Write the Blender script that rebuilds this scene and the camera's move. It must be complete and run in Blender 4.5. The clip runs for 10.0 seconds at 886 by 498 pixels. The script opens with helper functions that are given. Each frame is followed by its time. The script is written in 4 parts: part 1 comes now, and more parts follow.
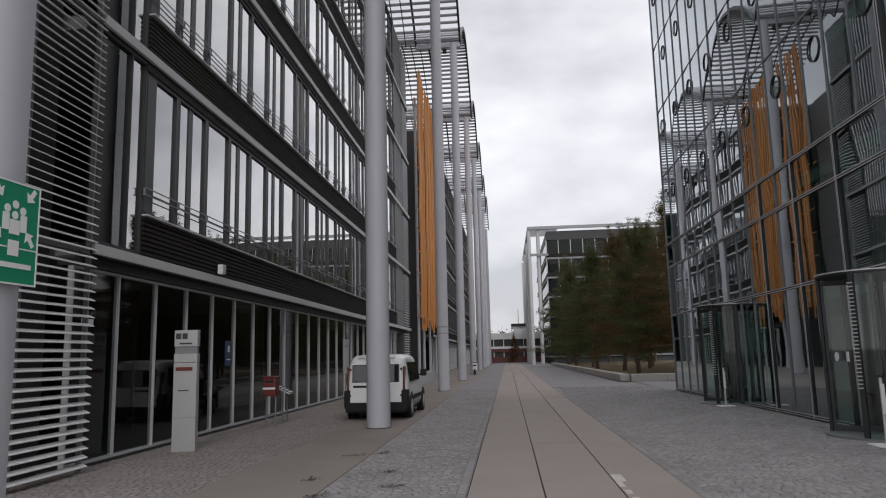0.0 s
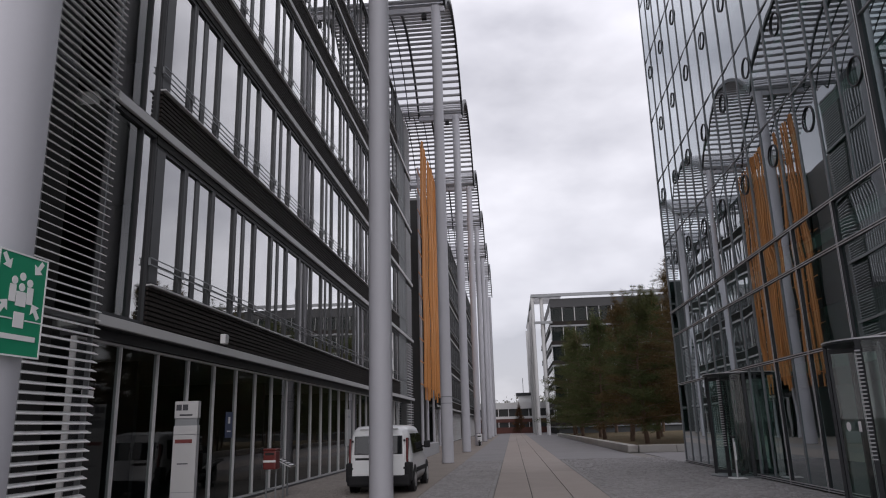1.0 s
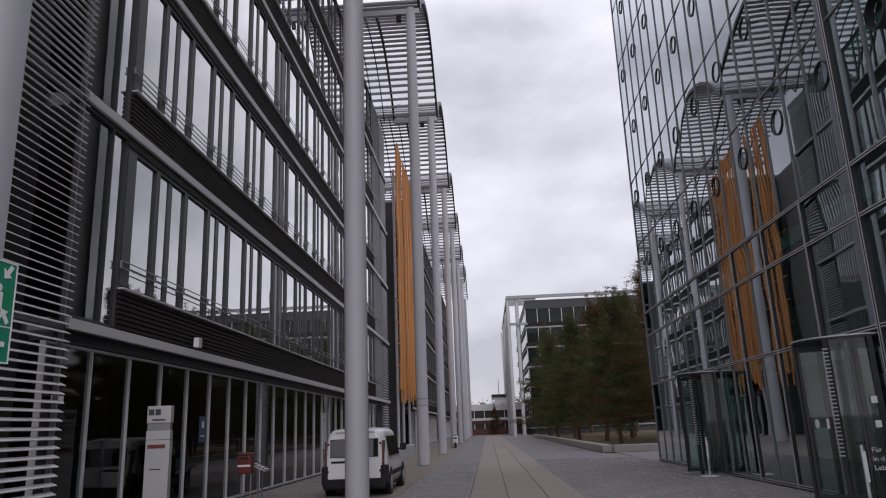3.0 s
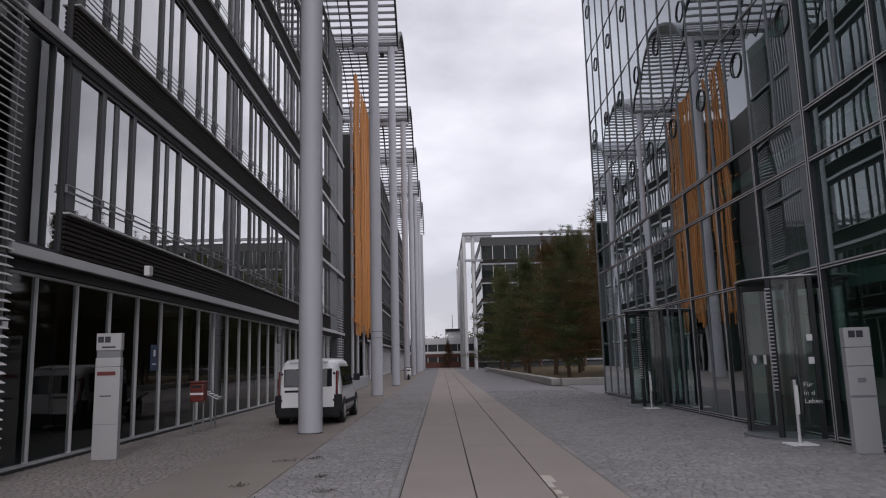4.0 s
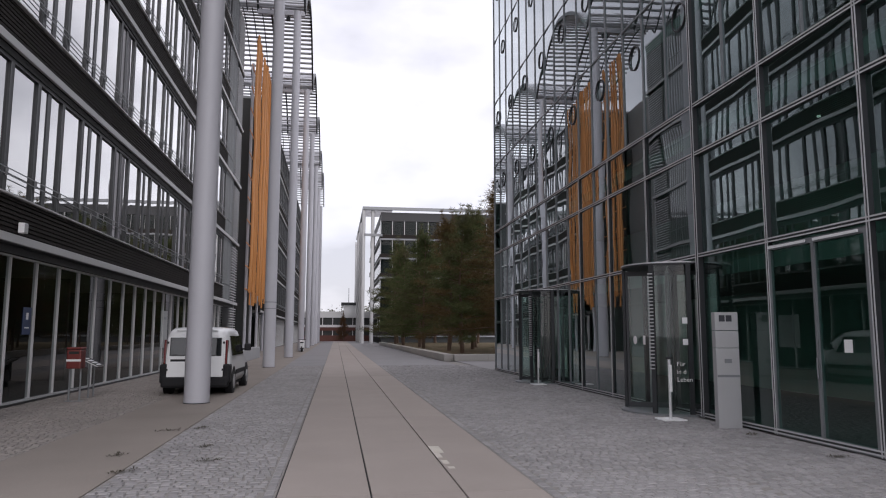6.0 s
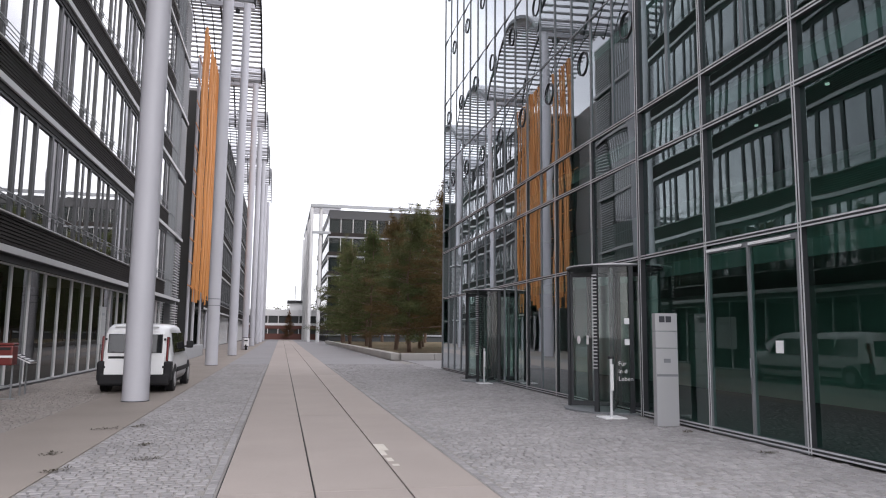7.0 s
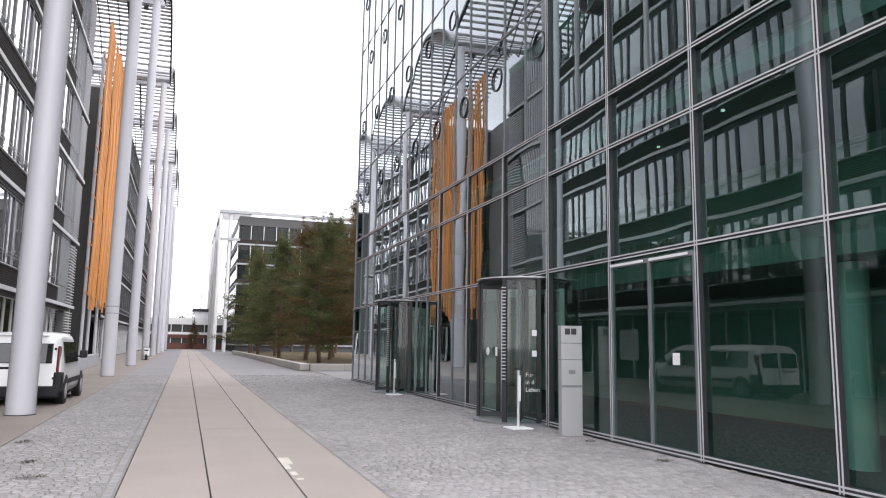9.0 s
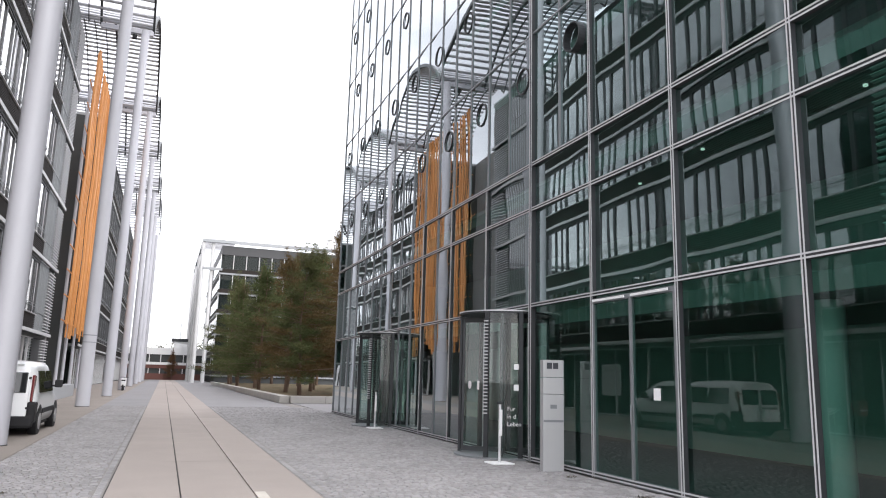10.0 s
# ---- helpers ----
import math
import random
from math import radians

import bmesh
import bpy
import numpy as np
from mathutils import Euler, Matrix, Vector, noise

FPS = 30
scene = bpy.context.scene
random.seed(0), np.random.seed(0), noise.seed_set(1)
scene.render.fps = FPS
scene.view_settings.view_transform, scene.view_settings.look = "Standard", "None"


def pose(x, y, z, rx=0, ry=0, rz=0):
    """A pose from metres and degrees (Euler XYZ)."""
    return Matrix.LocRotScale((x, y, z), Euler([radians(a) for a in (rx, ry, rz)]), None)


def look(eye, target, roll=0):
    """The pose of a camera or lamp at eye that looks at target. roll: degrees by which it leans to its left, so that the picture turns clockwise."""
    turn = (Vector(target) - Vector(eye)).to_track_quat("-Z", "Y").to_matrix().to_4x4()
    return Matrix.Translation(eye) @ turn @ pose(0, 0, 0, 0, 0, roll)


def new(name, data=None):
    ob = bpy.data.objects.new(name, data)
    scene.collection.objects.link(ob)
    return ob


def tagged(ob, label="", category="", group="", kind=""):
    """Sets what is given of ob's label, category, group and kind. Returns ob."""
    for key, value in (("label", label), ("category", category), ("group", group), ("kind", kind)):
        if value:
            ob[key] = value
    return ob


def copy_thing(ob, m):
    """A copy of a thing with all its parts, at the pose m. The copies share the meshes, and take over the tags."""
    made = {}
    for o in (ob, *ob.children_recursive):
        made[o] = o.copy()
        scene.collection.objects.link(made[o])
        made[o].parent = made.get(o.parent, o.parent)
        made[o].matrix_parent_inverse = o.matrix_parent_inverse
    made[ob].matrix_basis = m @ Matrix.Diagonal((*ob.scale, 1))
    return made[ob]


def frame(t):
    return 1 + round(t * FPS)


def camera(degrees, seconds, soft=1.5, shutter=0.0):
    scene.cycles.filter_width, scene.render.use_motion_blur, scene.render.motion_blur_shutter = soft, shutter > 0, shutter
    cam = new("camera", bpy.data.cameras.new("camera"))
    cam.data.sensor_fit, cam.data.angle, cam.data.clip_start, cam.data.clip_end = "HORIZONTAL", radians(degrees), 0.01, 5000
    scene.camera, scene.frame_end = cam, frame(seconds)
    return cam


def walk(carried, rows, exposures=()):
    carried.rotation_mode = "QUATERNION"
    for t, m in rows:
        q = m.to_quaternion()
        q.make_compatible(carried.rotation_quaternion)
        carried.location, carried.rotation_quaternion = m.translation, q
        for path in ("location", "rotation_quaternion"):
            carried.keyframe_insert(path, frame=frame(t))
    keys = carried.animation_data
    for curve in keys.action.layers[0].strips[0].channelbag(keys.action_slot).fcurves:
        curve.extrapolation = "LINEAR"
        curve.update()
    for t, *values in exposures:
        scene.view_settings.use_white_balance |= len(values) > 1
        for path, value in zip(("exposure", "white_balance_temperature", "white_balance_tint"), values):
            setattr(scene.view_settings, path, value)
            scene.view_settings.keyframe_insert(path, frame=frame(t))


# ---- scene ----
cam = camera(63.8, 10.0, 1.1)
PATH = [
    (0, (0.032, -0.243, 1.654), (-0.138, 1.727, 1.952), -1.4),
    (0.5, (0.032, -0.248, 1.658), (-0.156, 1.706, 2.04), -1.4),
    (1, (0.032, -0.266, 1.665), (-0.139, 1.667, 2.15), -1.6),
    (1.5, (0.032, -0.287, 1.669), (-0.13, 1.617, 2.256), -1.8),
    (2, (0.032, -0.29, 1.669), (-0.115, 1.597, 2.318), -2.1),
    (2.5, (0.027, -0.292, 1.668), (-0.104, 1.612, 2.264), -2.3),
    (4, (0.033, -0.25, 1.622), (0.045, 1.726, 1.93), -1.5),
    (4.5, (0.034, -0.243, 1.618), (0.125, 1.732, 1.913), -0.8),
    (5, (0.024, -0.248, 1.617), (0.19, 1.728, 1.879), 0.0),
    (6.5, (0.042, -0.295, 1.575), (0.401, 1.658, 1.81), 0.2),
    (7, (0.038, -0.311, 1.571), (0.472, 1.627, 1.807), 0.6),
    (7.5, (0.044, -0.303, 1.568), (0.546, 1.622, 1.775), 0.7),
    (8, (0.044, -0.317, 1.568), (0.615, 1.59, 1.756), 1.1),
    (8.5, (0.058, -0.313, 1.576), (0.676, 1.576, 1.805), 0.8),
    (9, (0.073, -0.306, 1.581), (0.738, 1.561, 1.849), 0.9),
    (9.5, (0.081, -0.324, 1.578), (0.775, 1.524, 1.901), 1.0),
    (10, (0.067, -0.344, 1.578), (0.768, 1.494, 1.937), 1.5),
]
EXPOSURES = [(0.0, -0.44, 6400, 12), (2.0, -0.62, 6200, 20), (4.5, -0.52, 6250, 17), (5.2, -0.46, 6250, 17), (6.3, 0.04, 6300, 16), (7.0, 0.54, 6300, 15), (8.0, 0.94, 6350, 15), (10.0, 1.02, 6350, 12)]
walk(cam, [(t, look(eye, target, roll)) for t, eye, target, roll in PATH], EXPOSURES)

# ---- world and light ----
world = bpy.data.worlds.new("overcast_sky")
scene.world = world
world.use_nodes = True
wn, wl = world.node_tree.nodes, world.node_tree.links
wn.clear()
w_out = wn.new("ShaderNodeOutputWorld")
w_bg = wn.new("ShaderNodeBackground")
w_sky = wn.new("ShaderNodeTexSky")
w_sky.sky_type, w_sky.sun_disc = "NISHITA", False
w_sky.sun_elevation, w_sky.sun_rotation = radians(22), radians(172)
w_co = wn.new("ShaderNodeTexCoord")
w_map = wn.new("ShaderNodeMapping")
w_map.inputs["Scale"].default_value = (1.0, 1.0, 2.2)
w_noise = wn.new("ShaderNodeTexNoise")
w_noise.inputs["Scale"].default_value = 2.1
w_noise.inputs["Detail"].default_value = 6
w_noise.inputs["Roughness"].default_value = 0.5
w_ramp = wn.new("ShaderNodeValToRGB")
w_ramp.color_ramp.elements[0].position, w_ramp.color_ramp.elements[0].color = 0.38, (7.0, 7.05, 7.35, 1)
w_ramp.color_ramp.elements[1].position, w_ramp.color_ramp.elements[1].color = 0.60, (12.6, 12.6, 12.7, 1)
w_mix = wn.new("ShaderNodeMix")
w_mix.data_type = "RGBA"
w_mix.inputs[0].default_value = 0.9
wl.new(w_co.outputs["Generated"], w_map.inputs["Vector"])
wl.new(w_map.outputs["Vector"], w_noise.inputs["Vector"])
wl.new(w_noise.outputs["Fac"], w_ramp.inputs["Fac"])
wl.new(w_sky.outputs["Color"], w_mix.inputs[6])
wl.new(w_ramp.outputs["Color"], w_mix.inputs[7])
w_sep = wn.new("ShaderNodeSeparateXYZ")
w_lift = wn.new("ShaderNodeMapRange")
w_lift.inputs[1].default_value, w_lift.inputs[2].default_value = 0.45, 1.0
w_lift.inputs[3].default_value, w_lift.inputs[4].default_value = 1.0, 1.9
w_mul = wn.new("ShaderNodeVectorMath")
w_mul.operation = "SCALE"
wl.new(w_co.outputs["Generated"], w_sep.inputs[0])
wl.new(w_sep.outputs["Z"], w_lift.inputs[0])
wl.new(w_mix.outputs[2], w_mul.inputs[0])
wl.new(w_lift.outputs[0], w_mul.inputs["Scale"])
wl.new(w_mul.outputs[0], w_bg.inputs["Color"])
w_bg.inputs["Strength"].default_value = 0.122
wl.new(w_bg.outputs["Background"], w_out.inputs["Surface"])

sun = new("sun", bpy.data.lights.new("sun", "SUN"))
sun.data.energy, sun.data.angle, sun.data.color = 1.05, radians(18), (1.0, 0.97, 0.93)
sun.matrix_world = look((8, -60, 25), (0, 0, 0))


# ---- materials ----
def material(name, base, rough=0.6, metal=0.0, grain=(0.0, 40.0), blotch=(0.0, 1.5), bump=0.0, bump_scale=60.0, spec=0.5, vary=0.0, tint=None, stretch=(1, 1, 1)):
    """A painted, stone, wood or metal surface with variation at two scales."""
    m = bpy.data.materials.new(name)
    m.use_nodes = True
    n, l = m.node_tree.nodes, m.node_tree.links
    b = n["Principled BSDF"]
    b.inputs["Roughness"].default_value = rough
    b.inputs["Metallic"].default_value = metal
    b.inputs["Specular IOR Level"].default_value = spec
    geo = n.new("ShaderNodeNewGeometry")
    mp = n.new("ShaderNodeMapping")
    mp.inputs["Scale"].default_value = stretch
    l.new(geo.outputs["Position"], mp.inputs["Vector"])
    n1 = n.new("ShaderNodeTexNoise")
    n1.inputs["Scale"].default_value, n1.inputs["Detail"].default_value = grain[1], 4
    n2 = n.new("ShaderNodeTexNoise")
    n2.inputs["Scale"].default_value, n2.inputs["Detail"].default_value = blotch[1], 5
    l.new(mp.outputs["Vector"], n1.inputs["Vector"])
    l.new(mp.outputs["Vector"], n2.inputs["Vector"])

    def centred(socket, amount):
        sub = n.new("ShaderNodeMath")
        sub.operation, sub.inputs[1].default_value = "SUBTRACT", 0.5
        mul = n.new("ShaderNodeMath")
        mul.operation, mul.inputs[1].default_value = "MULTIPLY", amount
        l.new(socket, sub.inputs[0])
        l.new(sub.outputs[0], mul.inputs[0])
        return mul.outputs[0]

    add = n.new("ShaderNodeMath")
    add.operation = "ADD"
    l.new(centred(n1.outputs["Fac"], grain[0]), add.inputs[0])
    l.new(centred(n2.outputs["Fac"], blotch[0]), add.inputs[1])
    total = add.outputs[0]
    if vary:
        info = n.new("ShaderNodeObjectInfo")
        isle = n.new("ShaderNodeNewGeometry")
        for sock in (info.outputs["Random"], isle.outputs["Random Per Island"]):
            a2 = n.new("ShaderNodeMath")
            a2.operation = "ADD"
            l.new(total, a2.inputs[0])
            l.new(centred(sock, vary), a2.inputs[1])
            total = a2.outputs[0]
    one = n.new("ShaderNodeMath")
    one.operation, one.inputs[1].default_value = "ADD", 1.0
    l.new(total, one.inputs[0])
    vec = n.new("ShaderNodeMix")
    vec.data_type, vec.blend_type = "RGBA", "MULTIPLY"
    vec.inputs[0].default_value = 1.0
    vec.inputs[6].default_value = (*base, 1)
    comb = n.new("ShaderNodeCombineColor")
    for i in range(3):
        l.new(one.outputs[0], comb.inputs[i])
    l.new(comb.outputs[0], vec.inputs[7])
    colour = vec.outputs[2]
    if tint:
        t2 = n.new("ShaderNodeMix")
        t2.data_type = "RGBA"
        t2.inputs[7].default_value = (*tint, 1)
        rng = n.new("ShaderNodeMapRange")
        rng.inputs[1].default_value, rng.inputs[2].default_value = 0.45, 0.7
        l.new(n2.outputs["Fac"], rng.inputs[0])
        l.new(rng.outputs[0], t2.inputs[0])
        l.new(colour, t2.inputs[6])
        colour = t2.outputs[2]
    l.new(colour, b.inputs["Base Color"])
    if bump:
        nb = n.new("ShaderNodeTexNoise")
        nb.inputs["Scale"].default_value, nb.inputs["Detail"].default_value = bump_scale, 3
        l.new(mp.outputs["Vector"], nb.inputs["Vector"])
        bp = n.new("ShaderNodeBump")
        bp.inputs["Strength"].default_value, bp.inputs["Distance"].default_value = bump, 0.02
        l.new(nb.outputs["Fac"], bp.inputs["Height"])
        l.new(bp.outputs["Normal"], b.inputs["Normal"])
    return m


def glass(name, tint, ior, wave=0.0, wave_scale=1.2, rough=0.0, sheen=(1, 1, 1), faces=2):
    """Window glass: clear or tinted, mirror-like at low angles, slightly wavy."""
    m = bpy.data.materials.new(name)
    m.use_nodes = True
    n, l = m.node_tree.nodes, m.node_tree.links
    n.remove(n["Principled BSDF"])
    out = n["Material Output"]
    face = n.new("ShaderNodeLayerWeight")
    face.inputs["Blend"].default_value = 0.5
    fifth = n.new("ShaderNodeMath")
    fifth.operation, fifth.inputs[1].default_value = "POWER", 5.0
    r0 = ((ior - 1) / (ior + 1)) ** 2
    fres = n.new("ShaderNodeMath")
    fres.operation, fres.inputs[1].default_value, fres.inputs[2].default_value = "MULTIPLY_ADD", 1 - r0, r0
    l.new(face.outputs["Facing"], fifth.inputs[0])
    l.new(fifth.outputs[0], fres.inputs[0])
    clear = n.new("ShaderNodeBsdfTransparent")
    clear.inputs["Color"].default_value = (*tint, 1)
    gloss = n.new("ShaderNodeBsdfGlossy")
    gloss.inputs["Roughness"].default_value = rough
    gloss.inputs["Color"].default_value = (*sheen, 1)
    mix = n.new("ShaderNodeMixShader")
    through_1 = n.new("ShaderNodeMath")
    through_1.operation, through_1.inputs[0].default_value = "SUBTRACT", 1.0
    through_n = n.new("ShaderNodeMath")
    through_n.operation, through_n.inputs[1].default_value = "POWER", faces
    back = n.new("ShaderNodeMath")
    back.operation, back.inputs[0].default_value = "SUBTRACT", 1.0
    l.new(fres.outputs[0], through_1.inputs[1])
    l.new(through_1.outputs[0], through_n.inputs[0])
    l.new(through_n.outputs[0], back.inputs[1])
    l.new(back.outputs[0], mix.inputs[0])
    l.new(clear.outputs[0], mix.inputs[1])
    l.new(gloss.outputs[0], mix.inputs[2])
    l.new(mix.outputs[0], out.inputs["Surface"])
    if wave:
        geo = n.new("ShaderNodeNewGeometry")
        info = n.new("ShaderNodeObjectInfo")
        noi = n.new("ShaderNodeTexNoise")
        noi.noise_dimensions = "4D"
        noi.inputs["Scale"].default_value, noi.inputs["Detail"].default_value = wave_scale, 1.0
        mul = n.new("ShaderNodeMath")
        mul.operation, mul.inputs[1].default_value = "MULTIPLY", 40.0
        l.new(info.outputs["Random"], mul.inputs[0])
        l.new(mul.outputs[0], noi.inputs["W"])
        l.new(geo.outputs["Position"], noi.inputs["Vector"])
        bp = n.new("ShaderNodeBump")
        bp.inputs["Strength"].default_value, bp.inputs["Distance"].default_value = 1.0, wave
        l.new(noi.outputs["Fac"], bp.inputs["Height"])
        l.new(bp.outputs["Normal"], gloss.inputs["Normal"])
    return m


def glow(name, colour, strength):
    m = bpy.data.materials.new(name)
    m.use_nodes = True
    b = m.node_tree.nodes["Principled BSDF"]
    b.inputs["Base Color"].default_value = (*colour, 1)
    b.inputs["Emission Color"].default_value = (*colour, 1)
    b.inputs["Emission Strength"].default_value = strength
    return m


M = dict(
    column=material("column_paint", (0.425, 0.425, 0.46), 0.55, grain=(0.05, 30), blotch=(0.12, 0.8), bump=0.03),
    alu=material("brushed_aluminium", (0.56, 0.56, 0.57), 0.42, 0.25, grain=(0.08, 60), blotch=(0.12, 1.0)),
    alu_white=material("white_metal", (0.80, 0.80, 0.80), 0.45, 0.1, grain=(0.04, 40), blotch=(0.12, 1.2)),
    louvre=material("louvre_metal", (0.46, 0.46, 0.485), 0.45, 0.3, grain=(0.06, 40), blotch=(0.15, 0.8)),
    beam=material("light_beam_paint", (0.48, 0.48, 0.48), 0.5, grain=(0.05, 40), blotch=(0.18, 0.7)),
    frame_dark=material("dark_frame", (0.035, 0.037, 0.04), 0.45, 0.3, grain=(0.15, 40), blotch=(0.1, 2)),
    frame_black=material("window_frame_paint", (0.028, 0.029, 0.032), 0.55, 0.0, grain=(0.1, 40), blotch=(0.1, 2)),
    frame_grey=material("grey_frame", (0.20, 0.21, 0.22), 0.45, 0.3, grain=(0.1, 40), blotch=(0.1, 2)),
    spandrel=material("brown_slat", (0.024, 0.020, 0.018), 0.8, grain=(0.3, 25), blotch=(0.5, 0.6), vary=0.15, spec=0.2),
    concrete=material("slab_concrete", (0.295, 0.256, 0.232), 0.85, grain=(0.18, 90), blotch=(0.22, 0.9), bump=0.15, bump_scale=140, vary=0.10, spec=0.3),
    sand=material("beige_paving", (0.235, 0.205, 0.182), 0.9, grain=(0.3, 60), blotch=(0.35, 0.5), bump=0.25, bump_scale=90, spec=0.25),
    joint=material("joint_sand", (0.222, 0.208, 0.196), 0.95, grain=(0.4, 80), blotch=(0.3, 1.0), bump=0.3, spec=0.2),
    sett=material("granite_sett", (0.228, 0.218, 0.218), 0.8, grain=(0.35, 70), blotch=(0.5, 0.7), bump=0.2, bump_scale=50, vary=0.28, spec=0.3),
    sett_far=material("granite_far", (0.215, 0.207, 0.21), 0.85, grain=(0.35, 18), blotch=(0.3, 0.45), bump=0.25, bump_scale=14, spec=0.3),
    sett_brown=material("brownish_sett", (0.222, 0.200, 0.184), 0.85, grain=(0.35, 60), blotch=(0.35, 0.6), bump=0.25, bump_scale=50, vary=0.18, spec=0.25),
    # black for open joints, and for shade behind slats and over windows
    black=material("black_groove_shade", (0.02, 0.02, 0.02), 0.9),
    patch=material("pale_mortar", (0.50, 0.46, 0.41), 0.9, grain=(0.2, 60), blotch=(0.3, 4), bump=0.3),
    # room surfaces coloured near black: the shade of unlit rooms is in the colour
    inner=material("shaded_interior", (0.055, 0.058, 0.058), 0.9, grain=(0.1, 8), blotch=(0.5, 0.4)),
    inner_green=material("dim_interior", (0.34, 0.38, 0.36), 0.9, grain=(0.1, 8), blotch=(0.6, 0.4)),
    slab_inner=material("ceiling_slab", (0.15, 0.16, 0.155), 0.8, grain=(0.1, 10), blotch=(0.2, 0.6)),
    pale_grey=material("pale_grey_paint", (0.35, 0.36, 0.36), 0.7, grain=(0.05, 20), blotch=(0.2, 0.5)),
    timber=material("orange_timber", (0.60, 0.258, 0.075), 0.6, grain=(0.25, 12), blotch=(0.35, 0.8), vary=0.22, bump=0.1, stretch=(3, 3, 0.3)),
    plaster=material("grey_panel", (0.33, 0.335, 0.345), 0.7, grain=(0.08, 30), blotch=(0.15, 0.5)),
    white=material("white_paint", (0.72, 0.72, 0.72), 0.5, grain=(0.04, 30), blotch=(0.08, 1.0)),
    sign=material("sign_grey", (0.41, 0.41, 0.415), 0.4, 0.35, grain=(0.05, 60), blotch=(0.1, 1.2)),
    sign_text=material("dark_lettering", (0.03, 0.032, 0.04), 0.5),
    red=material("red_enamel", (0.13, 0.020, 0.017), 0.4, grain=(0.1, 30), blotch=(0.25, 4)),
    green=material("sign_green", (0.012, 0.23, 0.12), 0.4, grain=(0.05, 30), blotch=(0.1, 3)),
    blue=material("dark_blue", (0.03, 0.05, 0.12), 0.4),
    car_white=material("car_paint", (0.70, 0.71, 0.72), 0.22, 0.0, grain=(0.02, 20), blotch=(0.06, 1.5), spec=0.6),
    plastic=material("black_plastic", (0.014, 0.014, 0.016), 0.65, grain=(0.1, 60), spec=0.25),
    tyre=material("tyre_rubber", (0.02, 0.02, 0.02), 0.85, grain=(0.2, 60), bump=0.2),
    rim=material("wheel_rim", (0.42, 0.42, 0.43), 0.35, 0.7, grain=(0.1, 30)),
    lamp_red=material("tail_lamp", (0.10, 0.008, 0.008), 0.15, spec=0.7),
    leafgreen=material("emblem_green", (0.010, 0.055, 0.045), 0.35),
    bark=material("pine_bark", (0.13, 0.085, 0.06), 0.95, grain=(0.5, 20), blotch=(0.5, 2), bump=0.6, bump_scale=25, stretch=(1, 1, 0.3)),
    needle=material("pine_needle", (0.072, 0.088, 0.033), 0.75, grain=(0.35, 2), blotch=(0.6, 0.3), vary=0.22, tint=(0.10, 0.092, 0.04), spec=0.2),
    needle_brown=material("autumn_needle", (0.125, 0.086, 0.036), 0.75, grain=(0.35, 2), blotch=(0.6, 0.3), vary=0.22, tint=(0.135, 0.088, 0.042), spec=0.2),
    brick=material("red_brown_cladding", (0.13, 0.055, 0.045), 0.85, grain=(0.3, 4), blotch=(0.4, 0.5)),
    birch=material("birch_bark", (0.62, 0.60, 0.56), 0.8, grain=(0.5, 9), blotch=(0.4, 3), stretch=(1, 1, 3)),
    rust_leaf=material("rust_leaf", (0.15, 0.085, 0.045), 0.7, grain=(0.5, 3), blotch=(0.5, 0.5), vary=0.5, spec=0.25),
    litter=material("leaf_litter", (0.14, 0.095, 0.05), 0.95, grain=(0.6, 30), blotch=(0.5, 1.2), bump=0.5, bump_scale=30, tint=(0.07, 0.075, 0.03)),
    weed=material("dark_leaves", (0.05, 0.042, 0.028), 0.9, grain=(0.5, 20), blotch=(0.4, 4)),
    kerb=material("kerb_stone", (0.42, 0.40, 0.37), 0.85, grain=(0.2, 50), blotch=(0.25, 1.0), bump=0.2, vary=0.15),
    hill=material("far_woods", (0.10, 0.10, 0.075), 0.95, grain=(0.6, 0.6), blotch=(0.6, 0.06), vary=0.4),
    glass_left=glass("office_glass", (0.34, 0.38, 0.38), 1.85, 0.002, 1.1, faces=4),
    glass_base=glass("shopfront_glass", (0.42, 0.48, 0.47), 1.35, 0.002, 0.8, faces=1),
    glass_right=glass("curtain_glass", (0.47, 0.79, 0.69), 1.52, 0.0011, 0.9, sheen=(0.92, 0.96, 0.99), faces=3),
    # same curtain glass, reflection raised by hand to brighten the near upper panes
    glass_boosted=glass("boosted_curtain_glass", (0.45, 0.78, 0.69), 1.52, 0.0011, 0.9, sheen=(0.84, 0.97, 0.99), faces=5.4),
    # same glass again, reflection lowered to dim the near ground-floor panes
    glass_lobby=glass("lobby_glass", (0.40, 0.66, 0.58), 1.52, 0.0011, 0.9, sheen=(0.88, 0.97, 0.97), faces=1.8),
    glass_clear=glass("drum_glass", (0.82, 0.93, 0.89), 1.45, faces=1.5),
    glass_car=material("car_glass", (0.012, 0.014, 0.015), 0.04, spec=1.0),
    light=glow("ceiling_lamp_glow", (1.0, 0.96, 0.88), 0.4),
)


def soften(m):
    """Thin needles let half of the light through."""
    n, l = m.node_tree.nodes, m.node_tree.links
    b, out = n["Principled BSDF"], n["Material Output"]
    leaf = n.new("ShaderNodeBsdfTranslucent")
    l.new(b.inputs["Base Color"].links[0].from_socket, leaf.inputs["Color"])
    mix = n.new("ShaderNodeMixShader")
    mix.inputs[0].default_value = 0.5
    l.new(b.outputs[0], mix.inputs[1])
    l.new(leaf.outputs[0], mix.inputs[2])
    l.new(mix.outputs[0], out.inputs["Surface"])


for key in ("needle", "needle_brown", "rust_leaf"):
    soften(M[key])


